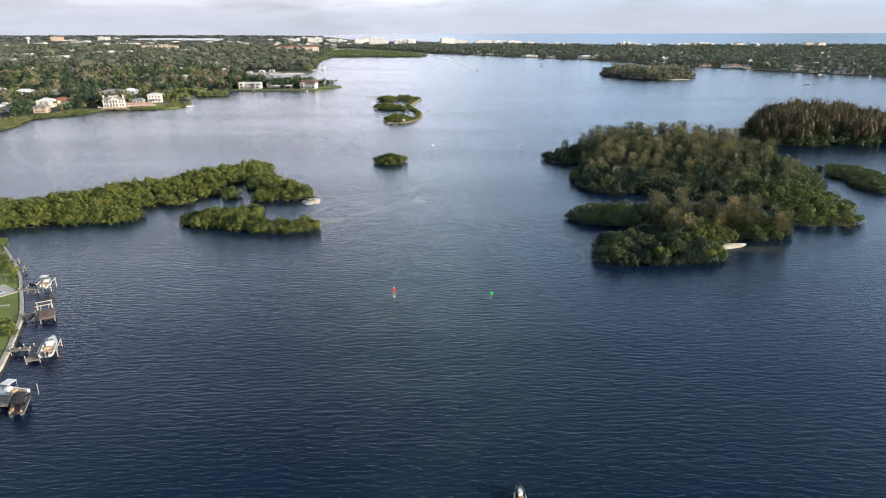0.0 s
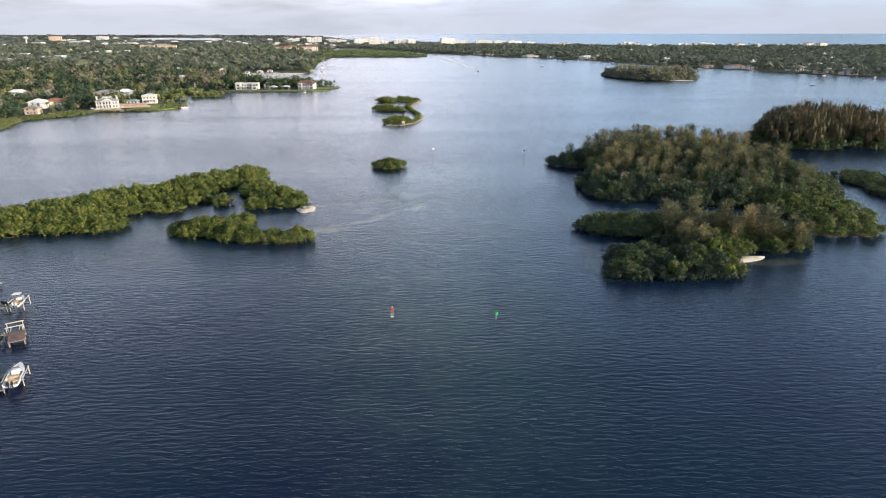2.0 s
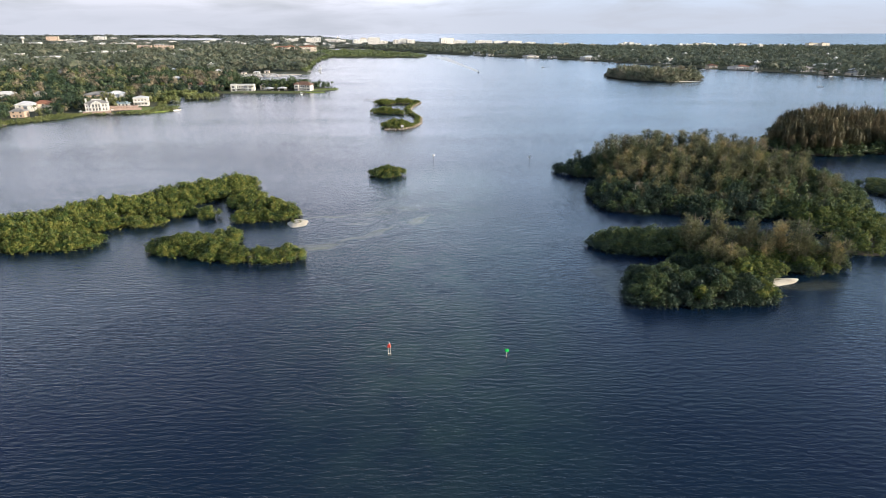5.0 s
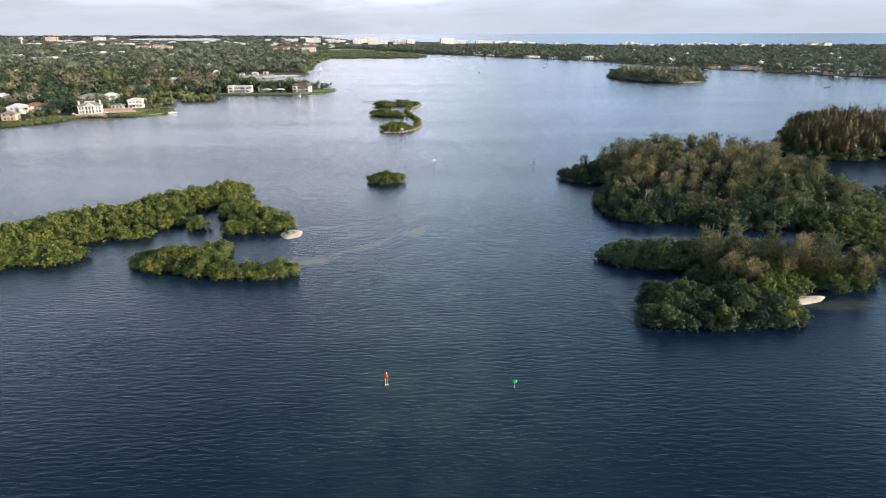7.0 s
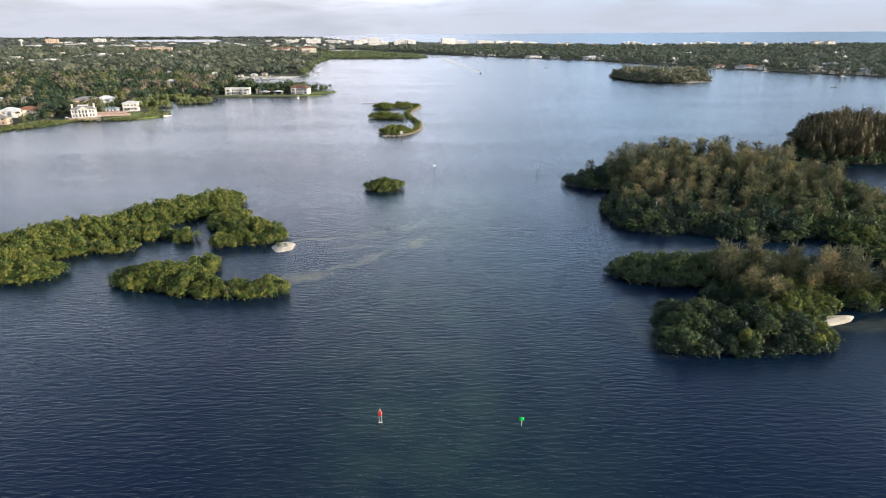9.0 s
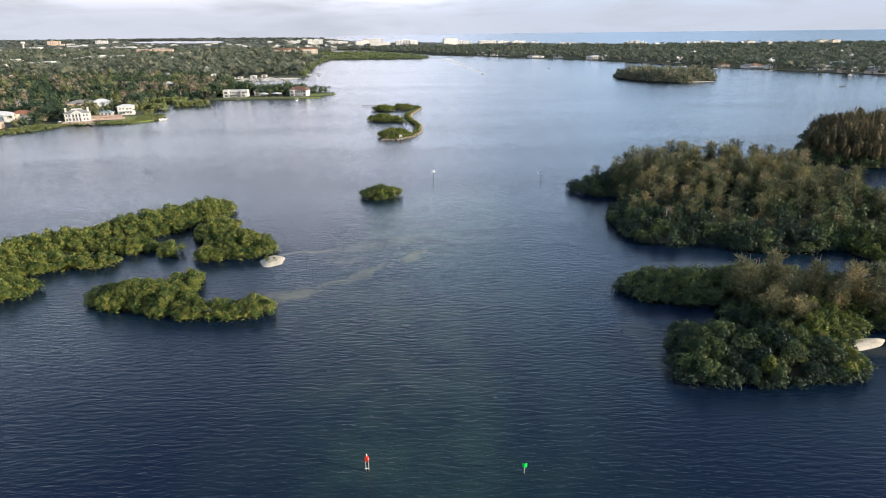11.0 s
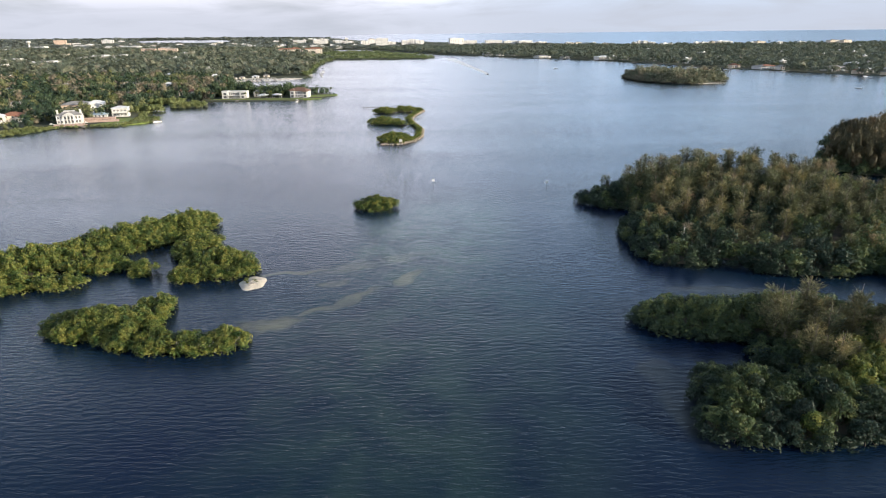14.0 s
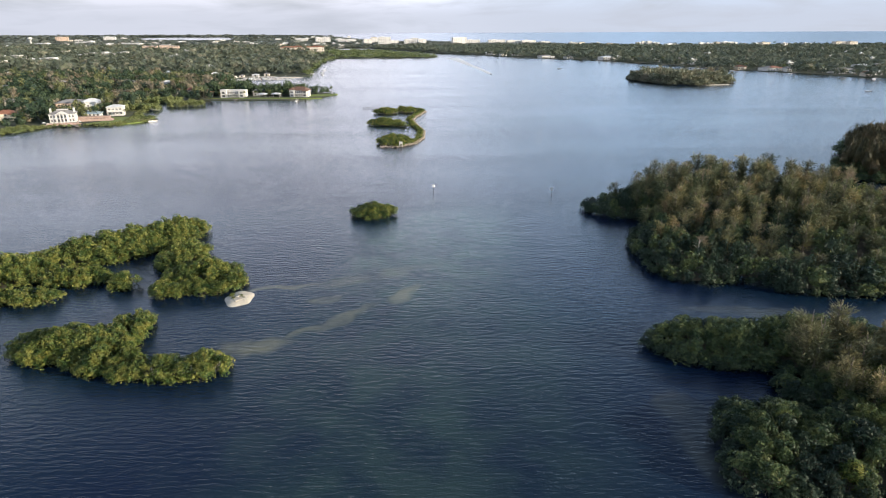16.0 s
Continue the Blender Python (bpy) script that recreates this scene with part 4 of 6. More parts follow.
def on_barrier(x, y):
    return x > barrier_x(y) - 1 and y < gulf_y(x) - 15


wood("woodland", "the dense woods behind the shore", WOOD_NEAR, -960, -150, 400, 1080, 8.8, 5.9, on_mainland, None, (0.75, 1.5))
wood("woodland", "the woods farther up the mainland", WOOD_MID, -2300, -200, 1080, 2640, 13.0, 8.8, lambda x, y: on_mainland(x, y) and not (1690 < y < 2310 and x > -400), LEAF_FAR_HAZED)
wood("woodland", "low green mangrove spit across the bay", WOOD_MID, -410, 0, 1692, 2310, 11, 8, lambda x, y: x < mainland_x(y) - 3, LEAF_SPIT, (0.32, 0.55))
wood("woodland", "the gardens of the barrier island", WOOD_MID, -300, 2300, 830, 2660, 11.0, 7.2, on_barrier, LEAF_FAR_HAZED, (0.6, 1.25))
wood("woodland", "the distant woods towards the horizon", WOOD_FAR, -4200, 700, 2660, 4850, 27, 22, lambda x, y: y < gulf_y(x) - 30 and not (3650 < y < 4480 and -0.49 < x / y < -0.34), LEAF_HORIZON_HAZED, (0.22, 0.34))

# ---- building blocks ----
WHITE = surface("white_paint", (0.54, 0.52, 0.48), (0.7, 0.68, 0.64), 0.3, 0.7)
STUCCO = surface("cream_stucco", (0.58, 0.5, 0.4), (0.74, 0.66, 0.54), 0.25, 0.85)
BEIGE = surface("beige_stucco", (0.5, 0.37, 0.28), (0.62, 0.47, 0.36), 0.15, 0.85)
TILE = surface("terracotta_roof", (0.2, 0.09, 0.055), (0.34, 0.16, 0.1), 0.4, 0.85)
BROWN_TILE = surface("brown_roof_tile", (0.12, 0.07, 0.05), (0.22, 0.13, 0.09), 0.4, 0.85)
BLUE_ROOF = surface("blue_grey_metal_roof", (0.26, 0.33, 0.4), (0.36, 0.44, 0.5), 0.3, 0.5)
GREY_ROOF = surface("grey_shingle", (0.2, 0.19, 0.18), (0.34, 0.33, 0.32), 0.3, 0.85)
WHITE_ROOF = surface("white_metal_roof", (0.6, 0.6, 0.6), (0.78, 0.78, 0.78), 0.25, 0.55)
CONCRETE = surface("concrete", (0.36, 0.34, 0.3), (0.52, 0.5, 0.45), 0.5, 0.9)
TIMBER = surface("weathered_timber", (0.17, 0.145, 0.12), (0.32, 0.28, 0.24), 0.9, 0.9)
PALE_TIMBER = surface("pale_timber", (0.36, 0.33, 0.27), (0.52, 0.48, 0.4), 0.9, 0.85)
DRIFT = surface("bleached_driftwood", (0.3, 0.27, 0.23), (0.52, 0.48, 0.42), 1.4, 0.9)
PILE_DARK = surface("wet_pile", (0.03, 0.028, 0.025), (0.09, 0.08, 0.07), 1.5, 0.8)
SHINGLE_BROWN = surface("brown_deck", (0.13, 0.085, 0.07), (0.21, 0.15, 0.125), 1.0, 0.9)
GEL_WHITE = surface("white_gelcoat", (0.72, 0.72, 0.7), (0.84, 0.84, 0.82), 0.7, 0.3, bump=0.05)
CANVAS_DARK = surface("dark_canvas", (0.015, 0.016, 0.022), (0.035, 0.036, 0.045), 1.5, 0.85)
SEAT_TAN = surface("tan_upholstery", (0.4, 0.28, 0.17), (0.55, 0.4, 0.27), 2.0, 0.7)
ALU = surface("aluminium", (0.5, 0.5, 0.5), (0.66, 0.66, 0.67), 1.5, 0.35, metal=0.9)
BLACK = surface("black_plastic", (0.015, 0.015, 0.016), (0.03, 0.03, 0.032), 2.0, 0.45)
RED = surface("red_board", (0.62, 0.04, 0.025), (0.8, 0.07, 0.04), 2.0, 0.55, bump=0.05)
GREEN = surface("green_board", (0.01, 0.5, 0.05), (0.02, 0.68, 0.09), 2.0, 0.55, bump=0.05)
ROCK = surface("breakwater_rock", (0.24, 0.2, 0.15), (0.42, 0.36, 0.28), 0.7, 0.9, bump=0.6, distance=0.1)
PAVING = surface("pink_terrace_paving", (0.36, 0.25, 0.2), (0.48, 0.36, 0.3), 0.6, 0.85)


def glass_material():
    m, n, l, b = material("window_glass", 0.08)
    v = ramp_node(n, l, n.new("ShaderNodeObjectInfo").outputs["Random"], [(0, (0.05, 0.055, 0.06)), (1, (0.15, 0.15, 0.15))])
    l.new(v, b.inputs["Base Color"])
    return m


GLASS = glass_material()


def pool_material():
    m, n, l, b = material("pool_water", 0.05)
    c = ramp_node(n, l, noise_node(n, l, 0.8), [(0.3, (0.03, 0.2, 0.32)), (0.7, (0.06, 0.3, 0.42))])
    l.new(c, b.inputs["Base Color"])
    return m


def foam_material():
    m, n, l, b = material("foam", 0.8)
    b.inputs["Base Color"].default_value = (0.75, 0.77, 0.78, 1)
    f = ramp_node(n, l, noise_node(n, l, 0.5, 6), [(0.26, (0, 0, 0)), (0.46, (1, 1, 1))])
    tr = n.new("ShaderNodeBsdfTransparent")
    ms = n.new("ShaderNodeMixShader")
    l.new(f, ms.inputs[0])
    l.new(tr.outputs[0], ms.inputs[1])
    l.new(b.outputs[0], ms.inputs[2])
    l.new(ms.outputs[0], n["Material Output"].inputs["Surface"])
    return m


POOL, FOAM = pool_material(), foam_material()


def box(bm, cx, cy, cz, sx, sy, sz, turn=0.0, taper=1.0):
    """A box about its centre; taper narrows its top."""
    c, s = math.cos(radians(turn)), math.sin(radians(turn))
    v = []
    for z, k in ((-0.5, 1.0), (0.5, taper)):
        for x, y in ((-0.5, -0.5), (0.5, -0.5), (0.5, 0.5), (-0.5, 0.5)):
            u, w = x * sx * k, y * sy * k
            v.append(bm.verts.new((cx + u * c - w * s, cy + u * s + w * c, cz + z * sz)))
    for f in ((3, 2, 1, 0), (4, 5, 6, 7), (0, 1, 5, 4), (1, 2, 6, 5), (2, 3, 7, 6), (3, 0, 4, 7)):
        bm.faces.new([v[i] for i in f])
    return bm


def rod(bm, p, q, r, r2=None, n=8):
    """A round bar from p to q."""
    p, q = Vector(p), Vector(q)
    d = (q - p).normalized()
    u = d.orthogonal().normalized()
    w = d.cross(u)
    a, b = [], []
    for i in range(n):
        t = 2 * math.pi * i / n
        o = u * math.cos(t) + w * math.sin(t)
        a.append(bm.verts.new(p + o * r))
        b.append(bm.verts.new(q + o * (r if r2 is None else r2)))
    for i in range(n):
        bm.faces.new((a[i], a[(i + 1) % n], b[(i + 1) % n], b[i]))
    bm.faces.new(a[::-1])
    bm.faces.new(b)
    return bm


def bevelled(bm, width):
    bmesh.ops.bevel(bm, geom=bm.edges[:], offset=width, segments=2, affect="EDGES", clamp_overlap=True)
    return bm


def B():
    return bmesh.new()


def hip_roof(bm, w, d, z, h, eave=0.7, ridge=0.4):
    """A hipped roof over w by d, with a thick eave."""
    w2, d2 = w / 2 + eave, d / 2 + eave
    base = [bm.verts.new((x, y, z - 0.25)) for x, y in ((-w2, -d2), (w2, -d2), (w2, d2), (-w2, d2))]
    edge = [bm.verts.new((x, y, z + 0.03)) for x, y in ((-w2, -d2), (w2, -d2), (w2, d2), (-w2, d2))]
    if w >= d:
        k = max(w2 - d2, w2 * 0.08) if ridge else 0
        tops = [bm.verts.new((-k, 0, z + h)), bm.verts.new((k, 0, z + h))]
        sides = ((0, 1, 1, 0), (1, 2, 1, 1), (2, 3, 0, 1), (3, 0, 0, 0))
    else:
        k = max(d2 - w2, d2 * 0.08)
        tops = [bm.verts.new((0, -k, z + h)), bm.verts.new((0, k, z + h))]
        sides = ((0, 1, 0, 0), (1, 2, 1, 0), (2, 3, 1, 1), (3, 0, 0, 1))
    bm.faces.new(base[::-1])
    for i in range(4):
        bm.faces.new((base[i], base[(i + 1) % 4], edge[(i + 1) % 4], edge[i]))
    for i, j, a, b in sides:
        if a == b:
            bm.faces.new((edge[i], edge[j], tops[a]))
        else:
            bm.faces.new((edge[i], edge[j], tops[a], tops[b]))
    return bm


def pane_mesh(w, h):
    bm = box(B(), 0, 0, 0, w, 0.08, h)
    me = bpy.data.meshes.new("window")
    bm.to_mesh(me)
    bm.free()
    me.materials.append(GLASS)
    return me


def frame_mesh(w, h):
    bm = B()
    for x in (-w / 2 - 0.06, w / 2 + 0.06, 0):
        box(bm, x, 0, 0, 0.12, 0.14, h + 0.24)
    for z in (-h / 2 - 0.06, h / 2 + 0.06):
        box(bm, 0, 0, z, w, 0.14, 0.12)
    me = bpy.data.meshes.new("window_frame")
    bm.to_mesh(me)
    bm.free()
    me.materials.append(WHITE)
    return me


SMALL_PANE, WIDE_PANE, TALL_PANE, BAY_PANE = pane_mesh(1.5, 1.4), pane_mesh(3.0, 2.0), pane_mesh(1.3, 2.3), pane_mesh(4.2, 1.7)
TALL_FRAME = frame_mesh(1.3, 2.3)
SMALL_FRAME = frame_mesh(1.5, 1.4)


def house(x, y, w, h, kind, turn=0.0, far=False):
    """A detached house: walls, hipped roof, windows and a door towards the water."""
    d = w * r_.uniform(0.6, 0.85)
    wall_mat = {"w": WHITE, "t": STUCCO, "g": r_.choice((WHITE, STUCCO, BEIGE))}[kind]
    roof_mat = {"w": r_.choice((WHITE_ROOF, WHITE_ROOF, GREY_ROOF)), "t": TILE, "g": GREY_ROOF}[kind]
    text = {"w": "white painted house with a pale hipped roof among trees", "t": "cream stucco house with a terracotta tiled roof", "g": "house with a grey shingled hipped roof among trees"}[kind]
    root = tagged(new("house"), text, "house", "houses along the bay")
    z = 0.4 + rise(x, y)
    root.matrix_basis = pose(x, y, z, 0, 0, turn)
    roof_h = min(h * 0.36, 2.6)
    eave = h - roof_h
    bm = box(B(), 0, 0, eave / 2, w, d, eave)
    wing = w > 14
    if wing:
        box(bm, w * 0.32, -d * 0.5 - 1.3, eave * 0.45, w * 0.3, 3.0, eave * 0.9)
    part("wall", bm, wall_mat, root)
    part("roof", hip_roof(B(), w, d, eave, roof_h), roof_mat, root)
    if wing:
        part("roof", hip_roof(B(), w * 0.3, 4.0, eave * 0.9, 1.0, 0.5), roof_mat, root, at=pose(w * 0.32, -d * 0.5 - 1.0, 0))
    floors = 2 if eave > 5 else 1
    n = max(2, int(w / 5))
    for f in range(floors):
        for i in range(n):
            px = -w / 2 + w * (i + 0.5) / n
            if wing and px > w * 0.12:
                continue
            ob = part("window", WIDE_PANE if far else SMALL_PANE, GLASS, root, at=pose(px, -d / 2 - 0.03, 1.6 + f * 2.9))
    part("door", box(B(), 0, 0, 0, 1.1, 0.1, 2.1), TIMBER, root, at=pose(-w * 0.02, -d / 2 - 0.03, 1.05))
    if r_.random() < 0.4:
        part("chimney", box(B(), w * 0.25, d * 0.1, eave + roof_h * 0.7, 0.9, 0.9, 1.6), wall_mat, root)
    return root


def block(x, y, w, h, kind):
    """A flat-roofed apartment or hotel block: storeys, bays of glass, slab edges and a roof housing."""
    d = min(w * 0.6, 20)
    wall_mat = {"w": WHITE, "g": STUCCO, "b": BEIGE, "r": STUCCO}[kind]
    text = {"w": "distant white hotel block with rows of balcony windows", "g": "distant grey-beige apartment block near the gulf", "b": "beige stucco apartment tower above the woods",
            "r": "cream apartment block with a red tiled hipped roof"}[kind]
    root = tagged(new("apartment_building"), text, "building", "apartment blocks in the distance")
    root.matrix_basis = pose(x, y, 0.3 + rise(x, y), 0, 0, 16 + r_.uniform(-8, 8))
    bm = box(B(), 0, 0, h / 2 - 1, w, d, h + 2)
    if w > 34:
        box(bm, w * 0.22, -1.4, h * 0.45, w * 0.24, d, h * 0.9)
    part("wall", bm, wall_mat, root)
    if kind == "r":
        part("roof", hip_roof(B(), w, d, h, 4.0, 1.0), TILE, root)
    else:
        bm = box(B(), 0, 0, h + 0.35, w + 0.5, d + 0.5, 0.7)
        box(bm, -w * 0.15, 0, h + 1.9, w * 0.2, d * 0.4, 2.4)
        part("roof", bm, WHITE_ROOF if kind == "w" else GREY_ROOF, root)
    floors = max(2, min(6, int(h / 4.2)))
    n = max(2, min(6, int(w / 8)))
    for f in range(floors):
        z = h * (f + 0.55) / floors
        for i in range(n):
            px = -w / 2 + w * (i + 0.5) / n
            if w > 34 and w * 0.08 < px < w * 0.36:
                continue
            part("window", BAY_PANE, GLASS, root, at=pose(px, -d / 2 - 0.03, z))
    return root


def long_hall(x, y, w, h, kind):
    """A long low commercial building with a flat pale roof."""
    d = 26.0
    root = tagged(new("commercial_building"), "long low white commercial building with a flat roof", "building", "commercial halls inland")
    root.matrix_basis = pose(x, y, 0.3 + rise(x, y), 0, 0, r_.uniform(-4, 4))
    bm = box(B(), 0, 0, h / 2, w, d, h)
    box(bm, w * 0.3, 0, h * 0.6, w * 0.25, d + 2, h * 1.2)
    part("wall", bm, WHITE if kind == "w" else STUCCO, root)
    bm = box(B(), 0, 0, h + 0.2, w + 0.6, d + 0.6, 0.4)
    for k in range(4):
        box(bm, -w * 0.4 + k * w * 0.16, 3, h + 1.0, 2.5, 2.5, 1.4)
    part("roof", bm, WHITE_ROOF, root)
    for i in range(max(2, int(w / 14))):
        part("window", BAY_PANE, GLASS, root, at=pose(-w / 2 + 7 + i * 14, -d / 2 - 0.03, h * 0.45))


for hx, hy, hw, hh, kind in HOUSES_MAINLAND + HOUSES_POINT:
    house(hx, hy, hw, hh * 0.86, kind, turn=18 + r_.uniform(-12, 12))
for hx, hy, *rest in HOUSES_BARRIER + HOUSES_BAYSIDE + HOUSES_INLAND:
    house(max(hx, barrier_x(hy - 12) + 22), hy, rest[0], rest[1] * 0.8, rest[2], turn=18 + r_.uniform(-12, 12), far=True)
for row in FAR_BUILDINGS:
    block(*row)
for row in FLATS:
    long_hall(*row)
for row in CONDOS + HOTELS + HOTELS_BEACH:
    block(*row)


def villa(x, y, turn):
    """A white three-storey villa: pedimented portico on columns, hipped roof, chimneys, terraces down to the water."""
    root = tagged(new("villa"), "white waterfront villa with columned portico and grey hipped roof", "villa")
    root.matrix_basis = pose(x, y, 0.5, 0, 0, turn)
    bm = box(B(), 0, 0, 5.2, 21, 13, 8.0)
    box(bm, 0, -6.9, 5.2, 8.4, 0.8, 8.0)
    part("wall", bm, WHITE, root)
    bm = hip_roof(B(), 21, 13, 9.2, 3.0, 0.7)
    part("roof", bm, GREY_ROOF, root)
    bm = B()
    tri = [(-5.2, -9.4, 9.1), (5.2, -9.4, 9.1), (0, -9.4, 11.6)]
    a = [bm.verts.new(p) for p in tri]
    b = [bm.verts.new((p[0], -3.5, p[2])) for p in tri]
    for f in ((a[0], a[1], a[2]), (b[2], b[1], b[0]), (a[1], b[1], b[2], a[2]), (a[2], b[2], b[0], a[0]), (a[0], b[0], b[1], a[1])):
        bm.faces.new(f)
    part("pediment", bm, WHITE, root)
    part("parapet", box(B(), 0, 1.0, 12.4, 9.0, 5.0, 0.7), WHITE, root)
    for k in range(4):
        bm = rod(B(), (0, 0, 0), (0, 0, 7.3), 0.42, 0.34, 10)
        box(bm, 0, 0, 0.12, 1.1, 1.1, 0.24)
        box(bm, 0, 0, 7.35, 1.0, 1.0, 0.3)
        part("column", bm, WHITE, root, at=pose(-4.2 + 2.8 * k, -8.9, 1.4))
    for sx in (-9.6, 9.6):
        bm = box(B(), sx, 0, 11.2, 1.5, 1.5, 4.4)
        box(bm, sx, 0, 13.5, 1.8, 1.8, 0.4)
        part("chimney", bm, WHITE, root)
    for f in range(2):
        for px in (-8.8, -6.2, -2.8, 0, 2.8, 6.2, 8.8):
            y0 = -7.33 if abs(px) < 4 else -6.53
            win = part("window", TALL_PANE, GLASS, root, at=pose(px, y0, 3.3 + f * 3.6))
            part("window_frame", TALL_FRAME, WHITE, win, at=pose(0, -0.03, 0))
    bm = box(B(), 0, -9.5, 0.6, 25, 8, 1.4)
    part("terrace", bm, PAVING, root)
    bm = box(B(), 0, -15, 0.05, 31, 6, 0.9)
    for k in range(5):
        box(bm, -3, -13.2 - 0.35 * k, 1.1 - 0.18 * k, 6, 0.4, 0.2)
    part("lower_terrace", bm, PAVING, root)
    bm = B()
    for k in range(26):
        rod(bm, (-12.4 + k, -13.3, 1.3), (-12.4 + k, -13.3, 2.1), 0.1, None, 6)
    box(bm, 0, -13.3, 2.15, 25, 0.3, 0.16)
    part("balustrade", bm, WHITE, root)
    for sx in (-14, 14.5):
        bm = rod(B(), (sx, -14, 0.4), (sx, -14, 3.0), 0.06)
        rod(bm, (sx, -14, 2.5), (sx, -14, 3.6), 2.0, 0.1, 10)
        part("parasol", bm, WHITE, root)
    return root


villa(-309, 577, 22).scale = (0.86, 0.86, 0.86)


def white_house(x, y, turn):
    """A plain white two-storey house with a pale hipped roof, seawall steps and a veranda."""
    root = tagged(new("house"), "white two-storey house with pale hipped roof beside a lawn", "house", "houses along the bay")
    root.matrix_basis = pose(x, y, 0.6, 0, 0, turn)
    part("wall", box(B(), 0, 0, 3.8, 13, 10, 7.6), WHITE, root)
    part("roof", hip_roof(B(), 13, 10, 7.6, 1.8, 0.6), WHITE_ROOF, root)
    for f in range(2):
        for px in (-4.4, -1.5, 1.5, 4.4):
            win = part("window", SMALL_PANE, GLASS, root, at=pose(px, -5.03, 2.2 + f * 3.4))
            part("window_frame", SMALL_FRAME, WHITE, win, at=pose(0, -0.03, 0))
    bm = box(B(), 0, -6.2, 3.6, 13, 2.2, 0.25)
    for px in (-6, -2, 2, 6):
        rod(bm, (px, -7.1, 0), (px, -7.1, 3.6), 0.14)
    part("veranda", bm, WHITE, root)
    return root


white_house(-291, 623, 18)


def point_villa(x, y, turn, w, roof, text):
    """A villa of two storeys with side wings, arcade and tiled or flat roofs."""
    root = tagged(new("villa"), text, "villa")
    root.matrix_basis = pose(x, y, 0.7, 0, 0, turn)
    bm = box(B(), 0, 0, 3.6, w, 11, 7.2)
    box(bm, -w * 0.36, -4, 3.9, w * 0.24, 8, 7.8)
    box(bm, w * 0.36, -3.6, 3.4, w * 0.22, 8, 6.8)
    part("wall", bm, WHITE, root)
    if roof == "tile":
        part("roof", hip_roof(B(), w, 11, 7.2, 3.4, 1.0), BROWN_TILE, root)
        for sx, zz in ((-w * 0.36, 7.8), (w * 0.36, 6.8)):
            part("roof", hip_roof(B(), w * 0.24, 9, zz, 2.2, 0.8), BROWN_TILE, root, at=pose(sx, -3.8, 0))
    else:
        for sx, sy, zz, ww, dd in ((0, 0, 7.4, w + 0.4, 11.4), (-w * 0.36, -4, 8.0, w * 0.24 + 0.4, 8.4), (w * 0.36, -3.6, 7.0, w * 0.22 + 0.4, 8.4)):
            part("parapet", box(B(), sx, sy, zz, ww, dd, 0.5), WHITE, root)
    n = int(w / 4.5)
    for f in range(2):
        for i in range(n):
            px = -w * 0.22 + w * 0.44 * (i + 0.5) / n
            win = part("window", TALL_PANE, GLASS, root, at=pose(px, -5.53, 1.7 + f * 3.4))
            part("window_frame", TALL_FRAME, WHITE, win, at=pose(0, -0.03, 0))
        for sx in (-w * 0.36, w * 0.36):
            part("window", WIDE_PANE, GLASS, root, at=pose(sx, -8.03 if sx < 0 else -7.63, 1.8 + f * 3.3))
    bm = box(B(), 0, -7.5, 3.5, w * 0.46, 4, 0.3)
    for i in range(n + 1):
        rod(bm, (-w * 0.22 + w * 0.44 * i / n, -9.2, 0), (-w * 0.22 + w * 0.44 * i / n, -9.2, 3.5), 0.2)
    part("balcony", bm, WHITE, root)
    return root


point_villa(-238, 772, 4, 27, "flat", "white modern waterfront villa with flat roofs and balcony")
point_villa(-165, 776, -4, 20, "tile", "white waterfront villa with brown tiled hipped roofs")
house(-272, 778, 14, 7.5, "t", 6)
for gx, gy in ((-205, 766), (-190, 768)):
    g = tagged(new("pavilion"), "open white garden pavilion with a pale hipped roof", "pavilion", "pavilions on the point")
    g.matrix_basis = pose(gx, gy, 0.7)
    part("roof", hip_roof(B(), 9, 7, 3.6, 1.4, 0.7), WHITE_ROOF, g)
    for px in (-4, 4):
        for py in (-3, 3):
            part("post", rod(B(), (px, py, 0), (px, py, 3.5), 0.16), WHITE, g)


def lawn(label, ovals, top):
    bm = B()
    for i, (cx, cy, a, b, turn) in enumerate(ovals):
        ring, low = [], []
        for k in range(28):
            t = 2 * math.pi * k / 28
            w = 1 + 0.05 * math.sin(4 * t + i)
            u, v = a * w * math.cos(t), b * w * math.sin(t)
            c, s = math.cos(radians(turn)), math.sin(radians(turn))
            ring.append(bm.verts.new((cx + u * c - v * s, cy + u * s + v * c, top + 0.02 * i)))
            low.append(bm.verts.new((cx + 1.03 * (u * c - v * s), cy + 1.03 * (u * s + v * c), -0.5)))
        bm.faces.new(ring)
        for k in range(28):
            bm.faces.new((low[k], low[(k + 1) % 28], ring[(k + 1) % 28], ring[k]))
    me = bpy.data.meshes.new("lawn")
    bm.to_mesh(me)
    bm.free()
    me.materials.append(LAWN)
    return tagged(new("lawn", me), label, "lawn", kind="structure")


lawn("sunlit lawn along the water beside the villa", [(-268, 580, 24, 12, 35), (-285, 600, 18, 10, 20), (-262, 596, 16, 9, 50)], 0.8)


